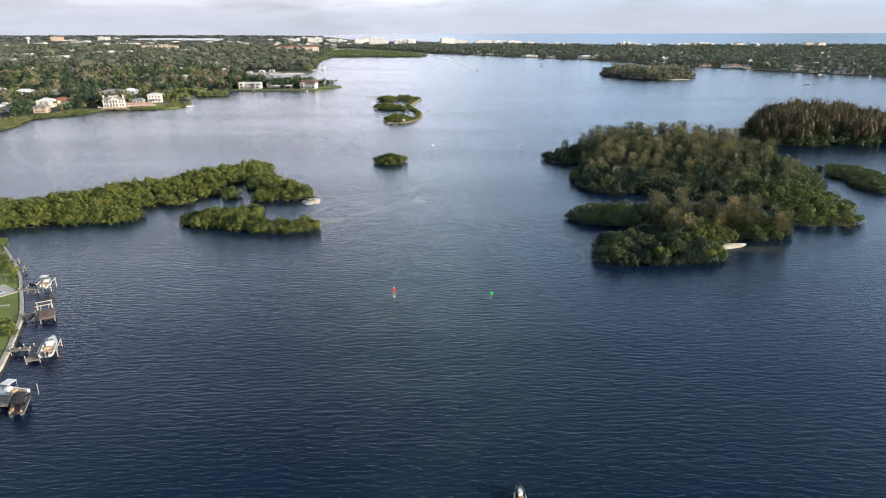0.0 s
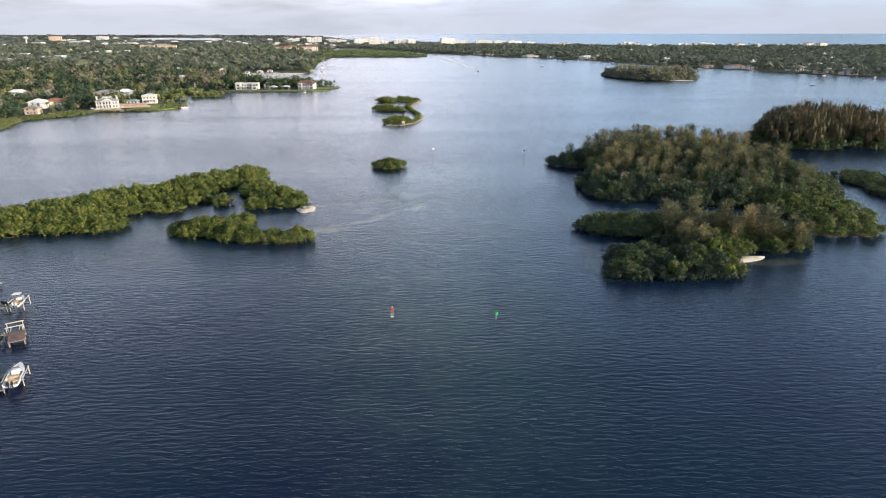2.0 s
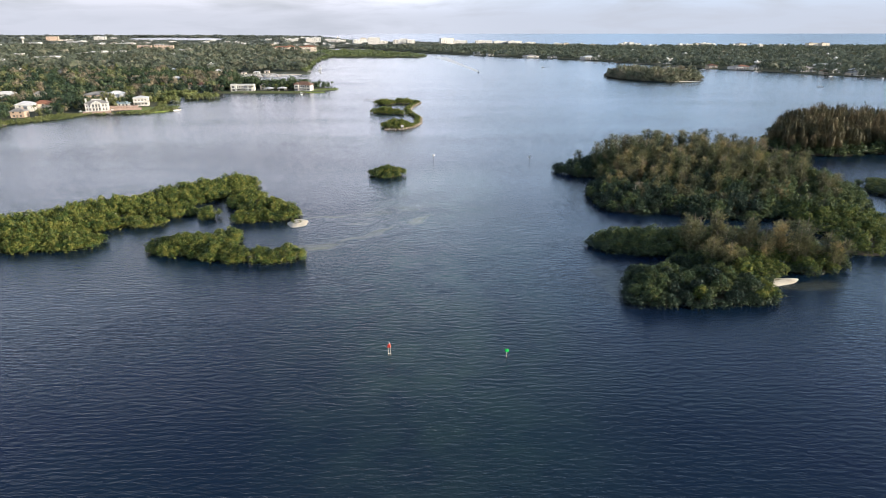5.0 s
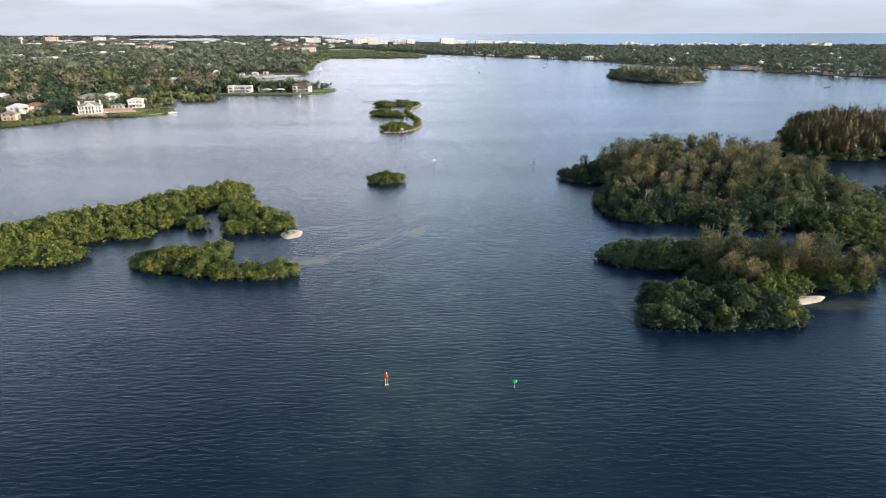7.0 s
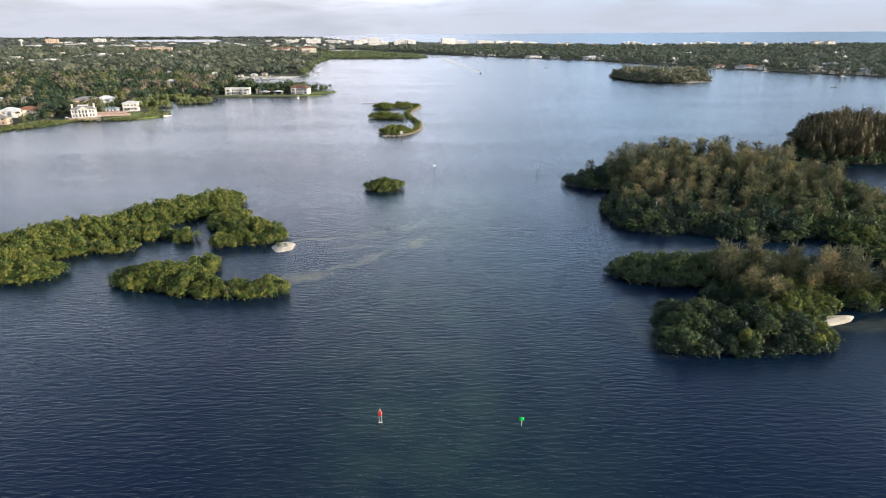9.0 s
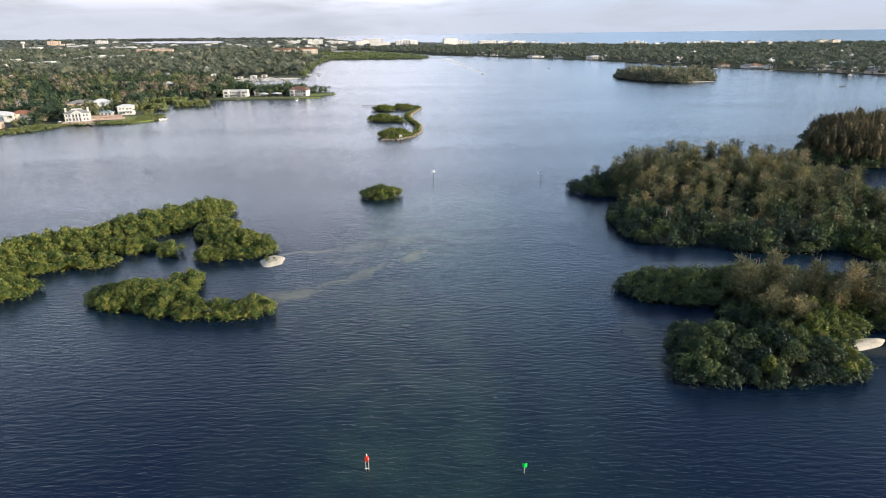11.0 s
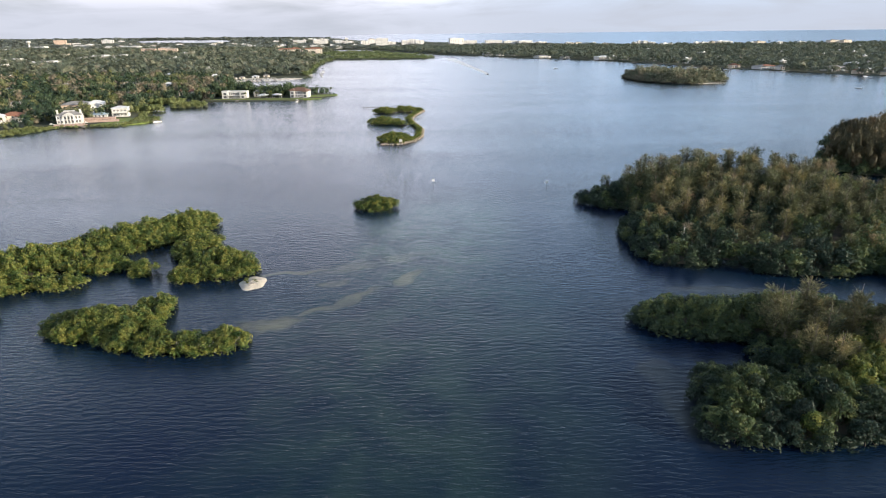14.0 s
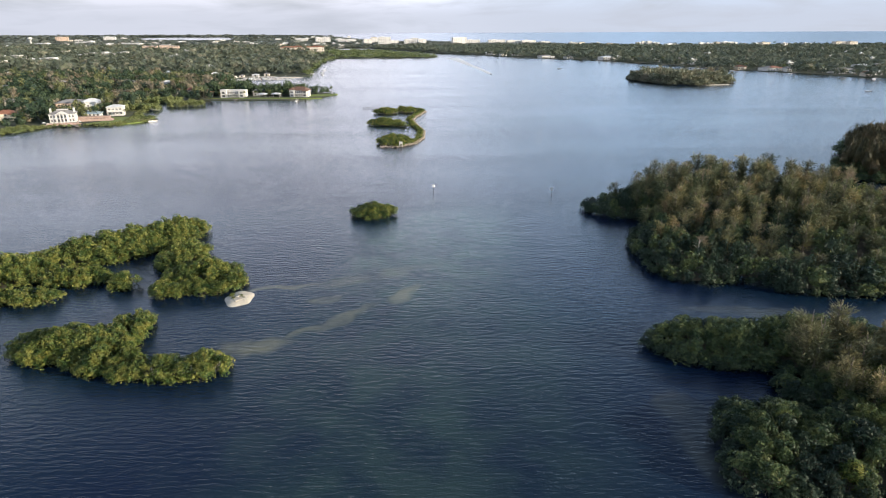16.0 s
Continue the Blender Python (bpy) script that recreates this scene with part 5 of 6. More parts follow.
def garden_terrace(x, y, turn):
    """Two stepped timber and stone terraces with railings, a blue-grey roofed summerhouse behind them."""
    root = tagged(new("terrace"), "stepped brown garden terrace with railings above the lawn", "terrace")
    root.matrix_basis = pose(x, y, 0.7, 0, 0, turn)
    part("lower_deck", bevelled(box(B(), 1, -3.4, 0.7, 28, 4.4, 1.5), 0.05), SHINGLE_BROWN, root)
    part("upper_deck", bevelled(box(B(), -1, 1.4, 1.5, 25, 5.2, 3.0), 0.05), PAVING, root)
    part("retaining_wall", box(box(B(), 1, -5.75, 0.75, 28.4, 0.3, 1.9), -1, -1.35, 1.5, 25.4, 0.3, 3.0), PAVING, root)
    for yy, zz, w, cx in ((-5.6, 1.5, 28, 1), (-1.2, 3.0, 25, -1)):
        bm = B()
        for k in range(int(w / 2) + 1):
            rod(bm, (cx - w / 2 + 2 * k, yy, zz), (cx - w / 2 + 2 * k, yy, zz + 1.0), 0.06, None, 5)
        box(bm, cx, yy, zz + 1.0, w, 0.12, 0.1)
        part("railing", bm, SHINGLE_BROWN, root)
    house_ = tagged(new("summerhouse"), "low summerhouse with a blue-grey metal roof behind the terrace", "summerhouse")
    house_.matrix_basis = pose(x - 6, y + 9, 0.6, 0, 0, turn)
    part("wall", box(B(), 0, 0, 2.4, 13, 8, 4.8), WHITE, house_)
    part("roof", hip_roof(B(), 13, 8, 4.8, 2.0, 0.9), BLUE_ROOF, house_)
    for px in (-4.5, -1.5, 1.5, 4.5):
        part("window", TALL_PANE, GLASS, house_, at=pose(px, -4.03, 3.4))


garden_terrace(-293, 592, 17)
lawn("narrow lawn round the point of land", [(-150, 788, 26, 12, 30), (-200, 757, 60, 5.5, 0), (-330, 690, 20, 12, 0)], 0.75)

# green fringe of low mangroves along the mainland shore
p = []
for yy in np.arange(396, 562, 2.8):
    for k in range(6):
        xx = mainland_x(yy) + 4.5 - k * 4.2 + r_.uniform(-1.3, 1.3)
        p.append((xx, yy + r_.uniform(-1, 1), -0.2, r_.uniform(0.55, 0.8), r_.uniform(0.3, 0.5), r_.uniform(0, 6.28), r_.randrange(5)))
for yy in np.arange(565, 735, 3.0):
    for k in range(2):
        p.append((mainland_x(yy) + 2 - k * 4 + r_.uniform(-1.3, 1.3), yy, -0.2, r_.uniform(0.5, 0.8), r_.uniform(0.22, 0.42), r_.uniform(0, 6.28), r_.randrange(5)))
for cx, cy, a_, b_, ot, k0, k1 in ((-268, 580, 24, 12, 35, -2.6, 0.9), (-262, 596, 16, 9, 50, -1.6, 1.4)):
    for k in range(34):
        t_ = k0 + (k1 - k0) * k / 33
        u, v = (a_ + r_.uniform(-2.5, 1.5)) * math.cos(t_), (b_ + r_.uniform(-2, 1.5)) * math.sin(t_)
        c_, s_ = math.cos(radians(ot)), math.sin(radians(ot))
        p.append((cx + u * c_ - v * s_, cy + u * s_ + v * c_, -0.1, r_.uniform(0.5, 0.85), r_.uniform(0.28, 0.5), r_.uniform(0, 6.28), r_.randrange(5)))
for ox, oy, oa, ob_, ot in ((-260, 691, 19, 10, 8), (-291, 660, 22, 10, 0), (-297, 722, 22, 10, 0), (-318, 664, 24, 12, 0)):
    for xx, yy, dd in spots([(ox, oy, oa, ob_, ot)], 4.2, 0.2, 51):
        p.append((xx, yy, -0.1, r_.uniform(0.8, 1.15), r_.uniform(0.8, 1.15), r_.uniform(0, 6.28), r_.randrange(5)))
tagged(scatter("mangrove_fringe", FAR_MANGROVES, p, LEAF_SPIT), "low bright green mangrove fringe along the mainland shore", "mangroves", kind="stuff")
p = []
for yy in np.arange(850, 1720, 4.2):
    if r_.random() < 0.4:
        w = r_.uniform(1.4, 3.6)
        p.append((barrier_x(yy) + r_.uniform(1, 9), yy, 0.2, w, w * r_.uniform(0.7, 1.3), r_.uniform(0, 6.28), r_.randrange(6)))
tagged(scatter("garden_trees", WOOD_MID, p, LEAF_FAR_HAZED), "trees and shrubs along the barrier island's bay shore", "trees", kind="stuff")
p = []
for yy in np.arange(1112, 1712, 5.0):
    for k in range(2):
        w = r_.uniform(2.5, 5.5)
        p.append((mainland_x(yy) + r_.uniform(-8, 5), yy + r_.uniform(-2, 2), 0.1, w, w * r_.uniform(0.6, 1.1), r_.uniform(0, 6.28), r_.randrange(6)))
tagged(scatter("garden_trees", WOOD_MID, p, LEAF_SPIT), "low green trees and mangroves along the upper mainland shore", "trees", kind="stuff")
# trees of the point and round the marina
p = []
for ox, oy, oa, ob_, ot in ((-205, 800, 50, 14, -8), (-250, 800, 30, 18, 0), (-262, 830, 25, 16, 0), (-195, 785, 30, 7, 0)):
    for xx, yy, dd in spots([(ox, oy, oa, ob_, ot)], 7.0, 0.5, 52):
        w = r_.uniform(4.5, 7.5)
        p.append((xx, yy, 0.4, w, w * r_.uniform(1.0, 1.5), r_.uniform(0, 6.28), r_.randrange(6)))
for xx, yy, w in ((-146, 803, 6), (-141, 808, 5), (-153, 800, 6.5), (-158, 808, 6), (-136, 800, 2.2), (-131, 797, 1.8), (-148, 808, 3.5)):
    p.append((xx, yy, 0.4, w, w * 1.1, r_.uniform(0, 6.28), r_.randrange(6)))
tagged(scatter("garden_trees", WOOD_NEAR, p, LEAF_WOOD), "dark garden trees behind the villas on the point", "trees", kind="stuff")

palm_kind = tagged(new("palm_tree"), "slender palm with drooping green fronds", "palm tree", "palms on the shore")
part("crown", palm_shape(), LEAF_PALM, palm_kind)
part("trunk", tube([(0, 0, -0.3), (0.12, 0, 3), (0.1, 0.1, 6), (0, 0, 8.05)], [0.2, 0.14, 0.12, 0.11], 7), BARK, palm_kind)
palm_spots = [(-136, 806, 1.0), (-152, 800, 0.9), (-182, 760, 1.0), (-195, 759, 1.1), (-210, 758, 1.0), (-222, 758, 0.9), (-178, 790, 1.3), (-185, 795, 1.3), (-173, 800, 1.25),
              (-215, 790, 1.3), (-236, 800, 1.2), (-250, 760, 0.8), (-277, 612, 0.8), (-330, 560, 0.9), (-352, 556, 1.0), (-340, 572, 1.0), (-310, 880, 1.3), (-330, 870, 1.3),
              (-345, 868, 1.2), (-388, 900, 1.4)]
for i, (x, y, k) in enumerate(palm_spots):
    ob = palm_kind if i == 0 else copy_thing(palm_kind, pose(x, y, 0.6, 0, 0, i * 47))
    ob.matrix_basis = pose(x, y, 0.6, r_.uniform(-4, 4), r_.uniform(-4, 4), i * 47)
    ob.scale = (k, k, k)

# ---- sand spits and the rock breakwater ----


def sandbank(label, x, y, a, b, turn, top, tail=0.0, middle=None):
    bm = B()
    rings = []
    for f, z in ((1.0, -0.25), (0.85, 0.05), (0.6, top * 0.7), (0.25, top if middle is None else middle)):
        ring = []
        for k in range(32):
            t = 2 * math.pi * k / 32
            w = f * (1 + 0.1 * math.sin(2 * t + 0.7) + 0.06 * math.sin(5 * t))
            u, v = a * w * math.cos(t) + tail * f * max(0, math.cos(t)) ** 3, b * w * math.sin(t)
            c, s = math.cos(radians(turn)), math.sin(radians(turn))
            ring.append(bm.verts.new((x + u * c - v * s, y + u * s + v * c, z + 0.03 * math.sin(7 * t) * f)))
        rings.append(ring)
    for p, q in zip(rings, rings[1:]):
        for k in range(32):
            bm.faces.new((p[k], p[(k + 1) % 32], q[(k + 1) % 32], q[k]))
    bm.faces.new(rings[-1])
    me = bpy.data.meshes.new("beach")
    bm.to_mesh(me)
    bm.free()
    me.materials.append(SAND)
    return tagged(new("beach", me), label, "beach", kind="structure")


sandbank("pale sand spit at the tip of the mangrove island", -55.2, 246.2, 4.2, 6.2, 20, 0.6)
sandbank("thin pale beach on the distant island", 352, 913, 30, 5, 6, 0.6)
# storm wrack on the spit: bleached logs over a low sea-grape shrub
wrack = tagged(new("driftwood_pile"), "bleached grey driftwood logs piled on the sand spit", "driftwood")
wrack.matrix_basis = pose(-55.3, 245.6, 0.4)
for i in range(9):
    ang, far_, size = r_.uniform(0, 6.28), r_.uniform(0.3, 2.4), r_.uniform(1.4, 3.0)
    cx, cy, yaw = far_ * math.cos(ang), far_ * math.sin(ang), r_.uniform(-0.7, 0.9)
    a_ = (cx - size * math.cos(yaw) / 2, cy - size * math.sin(yaw) / 2, 0.08 + 0.05 * (i % 4))
    b_ = (cx + size * math.cos(yaw) / 2, cy + size * math.sin(yaw) / 2, 0.1 + r_.uniform(0, 0.5))
    part("log", rod(B(), a_, b_, r_.uniform(0.16, 0.28), 0.08, 7), DRIFT, wrack)
tagged(scatter("beach_shrubs", LOW_MANGROVES, [(-56.6, 245.4, 0.2, 0.24, 0.14, 0.4, 0), (-55.0, 246.9, 0.2, 0.28, 0.16, 1.9, 1), (-57.4, 247.0, 0.2, 0.34, 0.2, 3.1, 2), (-53.9, 245.9, 0.2, 0.18, 0.1, 2.2, 3)], LEAF_MANGROVE), "low green shrubs on the sand spit", "shrubs", kind="stuff")
sandbank("pale sand beach between the trees of the wooded island", 97.6, 188.2, 6.6, 3.0, 14, 0.6, 2)
sandbank("thin sand strip behind the small mangrove island", -57, 214, 6, 1.4, -18, 0.25)

RIDGE = [(-42, 473), (-30, 474.5), (-21, 486), (-17, 505), (-17.5, 535), (-24, 562), (-29.5, 588), (-27, 615), (-21, 645), (-24, 660), (-36, 662)]
bm = B()
shrubs = []
for (x0, y0), (x1, y1) in zip(RIDGE, RIDGE[1:]):
    n = max(2, int(math.hypot(x1 - x0, y1 - y0) / 0.9))
    for i in range(n):
        t = i / n
        for k in range(3):
            ax, ay = x0 + (x1 - x0) * t + r_.uniform(0.2, 2.4), y0 + (y1 - y0) * t + r_.uniform(-2.0, 2.0)
            s = r_.uniform(0.6, 1.5)
            m = Matrix.Translation((ax, ay, r_.uniform(-0.1, 0.45))) @ Euler((r_.random() * 3, r_.random() * 3, r_.random() * 3)).to_matrix().to_4x4() @ Matrix.Diagonal((s, s * r_.uniform(0.6, 1), s * r_.uniform(0.5, 0.9), 1))
            bmesh.ops.create_icosphere(bm, subdivisions=1, radius=0.62, matrix=m) if (i + k) % 2 else bmesh.ops.create_cube(bm, size=0.95, matrix=m)
        if i % 2 == 0 and y0 > 473.5:
            shrubs.append((x0 + (x1 - x0) * t - 0.9 + r_.uniform(-1.2, 0.8), y0 + (y1 - y0) * t + r_.uniform(-1, 1), 0.2, r_.uniform(0.6, 0.9), r_.uniform(0.25, 0.42), r_.uniform(0, 6.28), r_.randrange(5)))
me = bpy.data.meshes.new("breakwater")
bm.to_mesh(me)
bm.free()
me.materials.append(ROCK)
tagged(new("breakwater", me), "curved rock breakwater beside the three islets", "breakwater", kind="stuff")
tagged(scatter("shrubs", FAR_MANGROVES, shrubs, LEAF_MANGROVE), "low green shrubs along the rock breakwater", "shrubs", kind="stuff")

jetty = tagged(new("jetty"), "low dark timber jetty at the far islet", "jetty")
jetty.matrix_basis = pose(-70, 668, 0)
part("deck", box(B(), 0, 0, 0.9, 20, 1.8, 0.25), TIMBER, jetty)
for i in range(5):
    part("post", rod(B(), (-9 + 4.5 * i, 0.6, -1), (-9 + 4.5 * i, 0.6, 1.4), 0.18), PILE_DARK, jetty)

# ---- channel marks ----


def mark(name, x, y, label, board, height, piles, tall=0.0):
    root = tagged(new(name), label, "channel marker", "marks of the channel")
    root.matrix_basis = pose(x, y, 0)
    for dx in piles:
        part("post", rod(B(), (dx, 0, -1.5), (dx, 0, height), 0.07), PALE_TIMBER if board != "white" else PILE_DARK, root)
        part("waterline_growth", rod(B(), (dx, 0, -1.4), (dx, 0, 0.4), 0.12), PILE_DARK, root)
    if board == "red":
        for s in (-1, 1):
            bm = B()
            pts = [(-0.4, 0, height - 0.72), (0.4, 0, height - 0.72), (0.24, 0, height + 0.02), (0, 0, height + 0.34), (-0.24, 0, height + 0.02)]
            a = [bm.verts.new((px, -0.03, pz)) for px, _, pz in pts]
            b = [bm.verts.new((px, 0.03, pz)) for px, _, pz in pts]
            bm.faces.new(a[::-1])
            bm.faces.new(b)
            for i in range(5):
                bm.faces.new((a[i], a[(i + 1) % 5], b[(i + 1) % 5], b[i]))
            part("board", bm, RED, root, at=pose(0.05 * s, -0.2 if s < 0 else 0.2, 0, 0, 0, 12 * s))
        part("lantern", rod(B(), (0, 0, height + 0.3), (0, 0, height + 0.62), 0.1, 0.07), GEL_WHITE, root)
        part("crossbar", box(B(), 0, -0.08, 0.62, 0.7, 0.1, 0.14), GEL_WHITE, root)
    elif board == "green":
        for s in (-1, 1):
            part("board", bevelled(box(B(), 0, 0, height - 0.3, 0.66, 0.06, 0.72), 0.02), GREEN, root, at=pose(0.15 * s, -0.2, 0, 0, 0, 28 * s))
    elif board == "white":
        for s in (-1, 1):
            part("board", bevelled(box(B(), 0, -0.16, height - 0.25, 1.1, 0.06, 1.0), 0.02), GEL_WHITE, root, at=pose(0.1 * s, 0, 0, 0, 0, 30 * s))
    return root


mark("channel_marker", -12.55, 147.5, "red triangular channel marker on two pale piles", "red", 2.9, (-0.24, 0.24))
mark("channel_marker", 13.85, 146.3, "green square channel marker on one pale pile", "green", 2.35, (0.0,))
mark("channel_marker", -4.0, 360, "white square warning board on a dark pile", "white", 3.6, (0.0,))
mark("channel_marker", 49.3, 355, "white square warning board on a dark pile", "white", 3.6, (0.0,))
mark("channel_marker", 66.3, 513, "tall bare dark pile in the bay", "none", 4.5, (0.0,))
mark("channel_marker", 76.3, 912, "tall bare dark pile in the bay", "none", 5.0, (0.0, 0.5))
mark("channel_marker", -52, 482, "tall bare dark pile in the bay", "none", 3.0, (0.0,))

sign = tagged(new("notice_board"), "white notice board on posts at the breakwater's end", "sign")
sign.matrix_basis = pose(-28, 473.2, 0.2)
for dx in (-0.9, 0.9):
    part("post", rod(B(), (dx, 0, -0.8), (dx, 0, 3.3), 0.1), WHITE, sign)
part("board", bevelled(box(B(), 0, -0.14, 2.5, 1.9, 0.1, 1.7), 0.03), WHITE, sign)

# ---- the garden shore with its docks ----
SEAWALL = [(20, -88), (95, -90), (112.3, -95.2), (120.7, -98.8), (129.8, -103.2), (135.9, -106.1), (146, -112.7), (162, -123.7), (171, -131), (183.5, -142.3), (192, -150), (196, -158)]
ys = sorted({y for y, _ in SEAWALL} | set(range(24, 196, 6)))
yard = sheet("lawn", [(y, spread(-300, curve_at(SEAWALL, y) - 0.9, 12)) for y in ys], LAWN, 0.85)
tagged(yard, "mown green garden lawn behind a seawall", "lawn", kind="structure")
bm = B()
rows_ = []
for y in ys:
    x = curve_at(SEAWALL, y)
    rows_.append([bm.verts.new(p) for p in ((x - 0.95, y, 0.5), (x - 0.95, y, 1.0), (x + 0.05, y, 1.0), (x + 0.05, y, 0.86), (x - 0.08, y, 0.86), (x - 0.08, y, -1.5))])
for a, b in zip(rows_, rows_[1:]):
    for i in range(5):
        bm.faces.new((a[i], a[i + 1], b[i + 1], b[i]))
me = bpy.data.meshes.new("seawall")
bm.to_mesh(me)
bm.free()
me.materials.append(CONCRETE)
tagged(new("seawall", me), "pale concrete seawall with a walkway cap", "seawall", kind="structure")

for cx, cy, w, d, turn in ((-121, 141.5, 14, 0.7, 8), (-114, 119, 26, 0.9, 3)):
    me_b = box(B(), cx, cy, 0.9, w, d, 0.14, turn)
    me = bpy.data.meshes.new("path")
    me_b.to_mesh(me)
    me_b.free()
    me.materials.append(CONCRETE)
    tagged(new("path", me), "narrow concrete garden path across the lawn", "path", kind="structure")
pool = tagged(new("swimming_pool"), "blue swimming pool in a grey patio", "pool")
pool.matrix_basis = pose(-123.5, 150.5, 0.85, 0, 0, -35)
part("patio", bevelled(box(B(), 0, 0, 0.05, 9, 8, 0.2), 0.03), CONCRETE, pool)
part("basin", box(B(), -1, -0.5, 0.13, 6, 4, 0.06), POOL, pool)
part("coping", box(box(box(box(B(), -1, 1.6, 0.18, 6.4, 0.3, 0.1), -1, -2.6, 0.18, 6.4, 0.3, 0.1), 2.1, -0.5, 0.18, 0.3, 4.4, 0.1), -4.1, -0.5, 0.18, 0.3, 4.4, 0.1), WHITE, pool)


def dock(label, x0, y0, x1, y1, width, piles=3, caps=True):
    root = tagged(new("dock"), label, "dock", "docks of the garden shore")
    root.matrix_basis = pose(x0, y0, 0)
    dx, dy = x1 - x0, y1 - y0
    ln, turn = math.hypot(dx, dy), math.degrees(math.atan2(dy, dx))
    at = pose(0, 0, 0, 0, 0, turn)
    boards = int(ln / 0.32)
    bm = B()
    for i in range(boards):
        box(bm, ln * (i + 0.5) / boards, 0, 1.2 + r_.uniform(-0.006, 0.006), ln / boards * 0.93, width, 0.05)
    part("deck", bm, TIMBER, root, at=at)
    bm = B()
    for s in (-1, 1):
        box(bm, ln / 2, s * (width / 2 - 0.15), 1.06, ln, 0.1, 0.22)
    part("beam", bm, TIMBER, root, at=at)
    for i in range(piles):
        for s in (-1, 1):
            px, py = ln * (i + 0.5) / piles, s * (width / 2 + 0.12)
            pile = part("post", rod(B(), (px, py, -1.5), (px, py, 1.9), 0.11), TIMBER, root, at=at)
            if caps:
                part("post_cap", rod(B(), (px, py, 1.9), (px, py, 2.12), 0.17, 0.02), WHITE, pile)
    return root


def boat_lift(label, x, y, w, d, turn, height=3.2):
    root = tagged(new("boat_lift"), label, "boat lift", "boat lifts")
    root.matrix_basis = pose(x, y, 0, 0, 0, turn)
    for sx in (-1, 1):
        for sy in (-1, 1):
            part("post", rod(B(), (sx * w / 2, sy * d / 2, -1.5), (sx * w / 2, sy * d / 2, height), 0.11), PALE_TIMBER, root)
        part("beam", bevelled(box(B(), sx * w / 2, 0, height + 0.1, 0.2, d + 0.6, 0.22), 0.03), PALE_TIMBER, root)
    for sy in (-1, 1):
        part("cradle", box(B(), 0, sy * d * 0.28, 0.95, w, 0.2, 0.2), ALU, root)
    return root


def hull_mesh(length, beam, depth, n=12, blunt=0.0):
    """A lofted hull, bow towards +y, sheer rising forward; blunt keeps the bow broad."""
    bm = B()
    rings = []
    for i in range(n + 1):
        t = i / n
        half = beam / 2 * (1 - max(0, (t - 0.5) / 0.5) ** 2.2 * (0.97 - blunt))
        sheer = depth * (1 + 0.3 * t * t)
        keel = depth * 0.75 * max(0, (t - 0.7) / 0.3) ** 2
        y = (t - 0.5) * length
        rings.append([bm.verts.new(p) for p in ((-half, y, sheer), (-half * 0.97, y, sheer * 0.55 + keel * 0.4), (-half * 0.7, y, 0.22 * depth + keel), (0, y, keel), (half * 0.7, y, 0.22 * depth + keel),
                                               (half * 0.97, y, sheer * 0.55 + keel * 0.4), (half, y, sheer), (half * 0.86, y, sheer), (half * 0.8, y, sheer * 0.62), (-half * 0.8, y, sheer * 0.62), (-half * 0.86, y, sheer))])
    m = len(rings[0])
    for a, b in zip(rings, rings[1:]):
        for k in range(m):
            bm.faces.new((a[k], a[(k + 1) % m], b[(k + 1) % m], b[k]))
    bm.faces.new(rings[0][::-1])
    bm.faces.new(rings[-1])
    bmesh.ops.recalc_face_normals(bm, faces=bm.faces[:])
    return bm


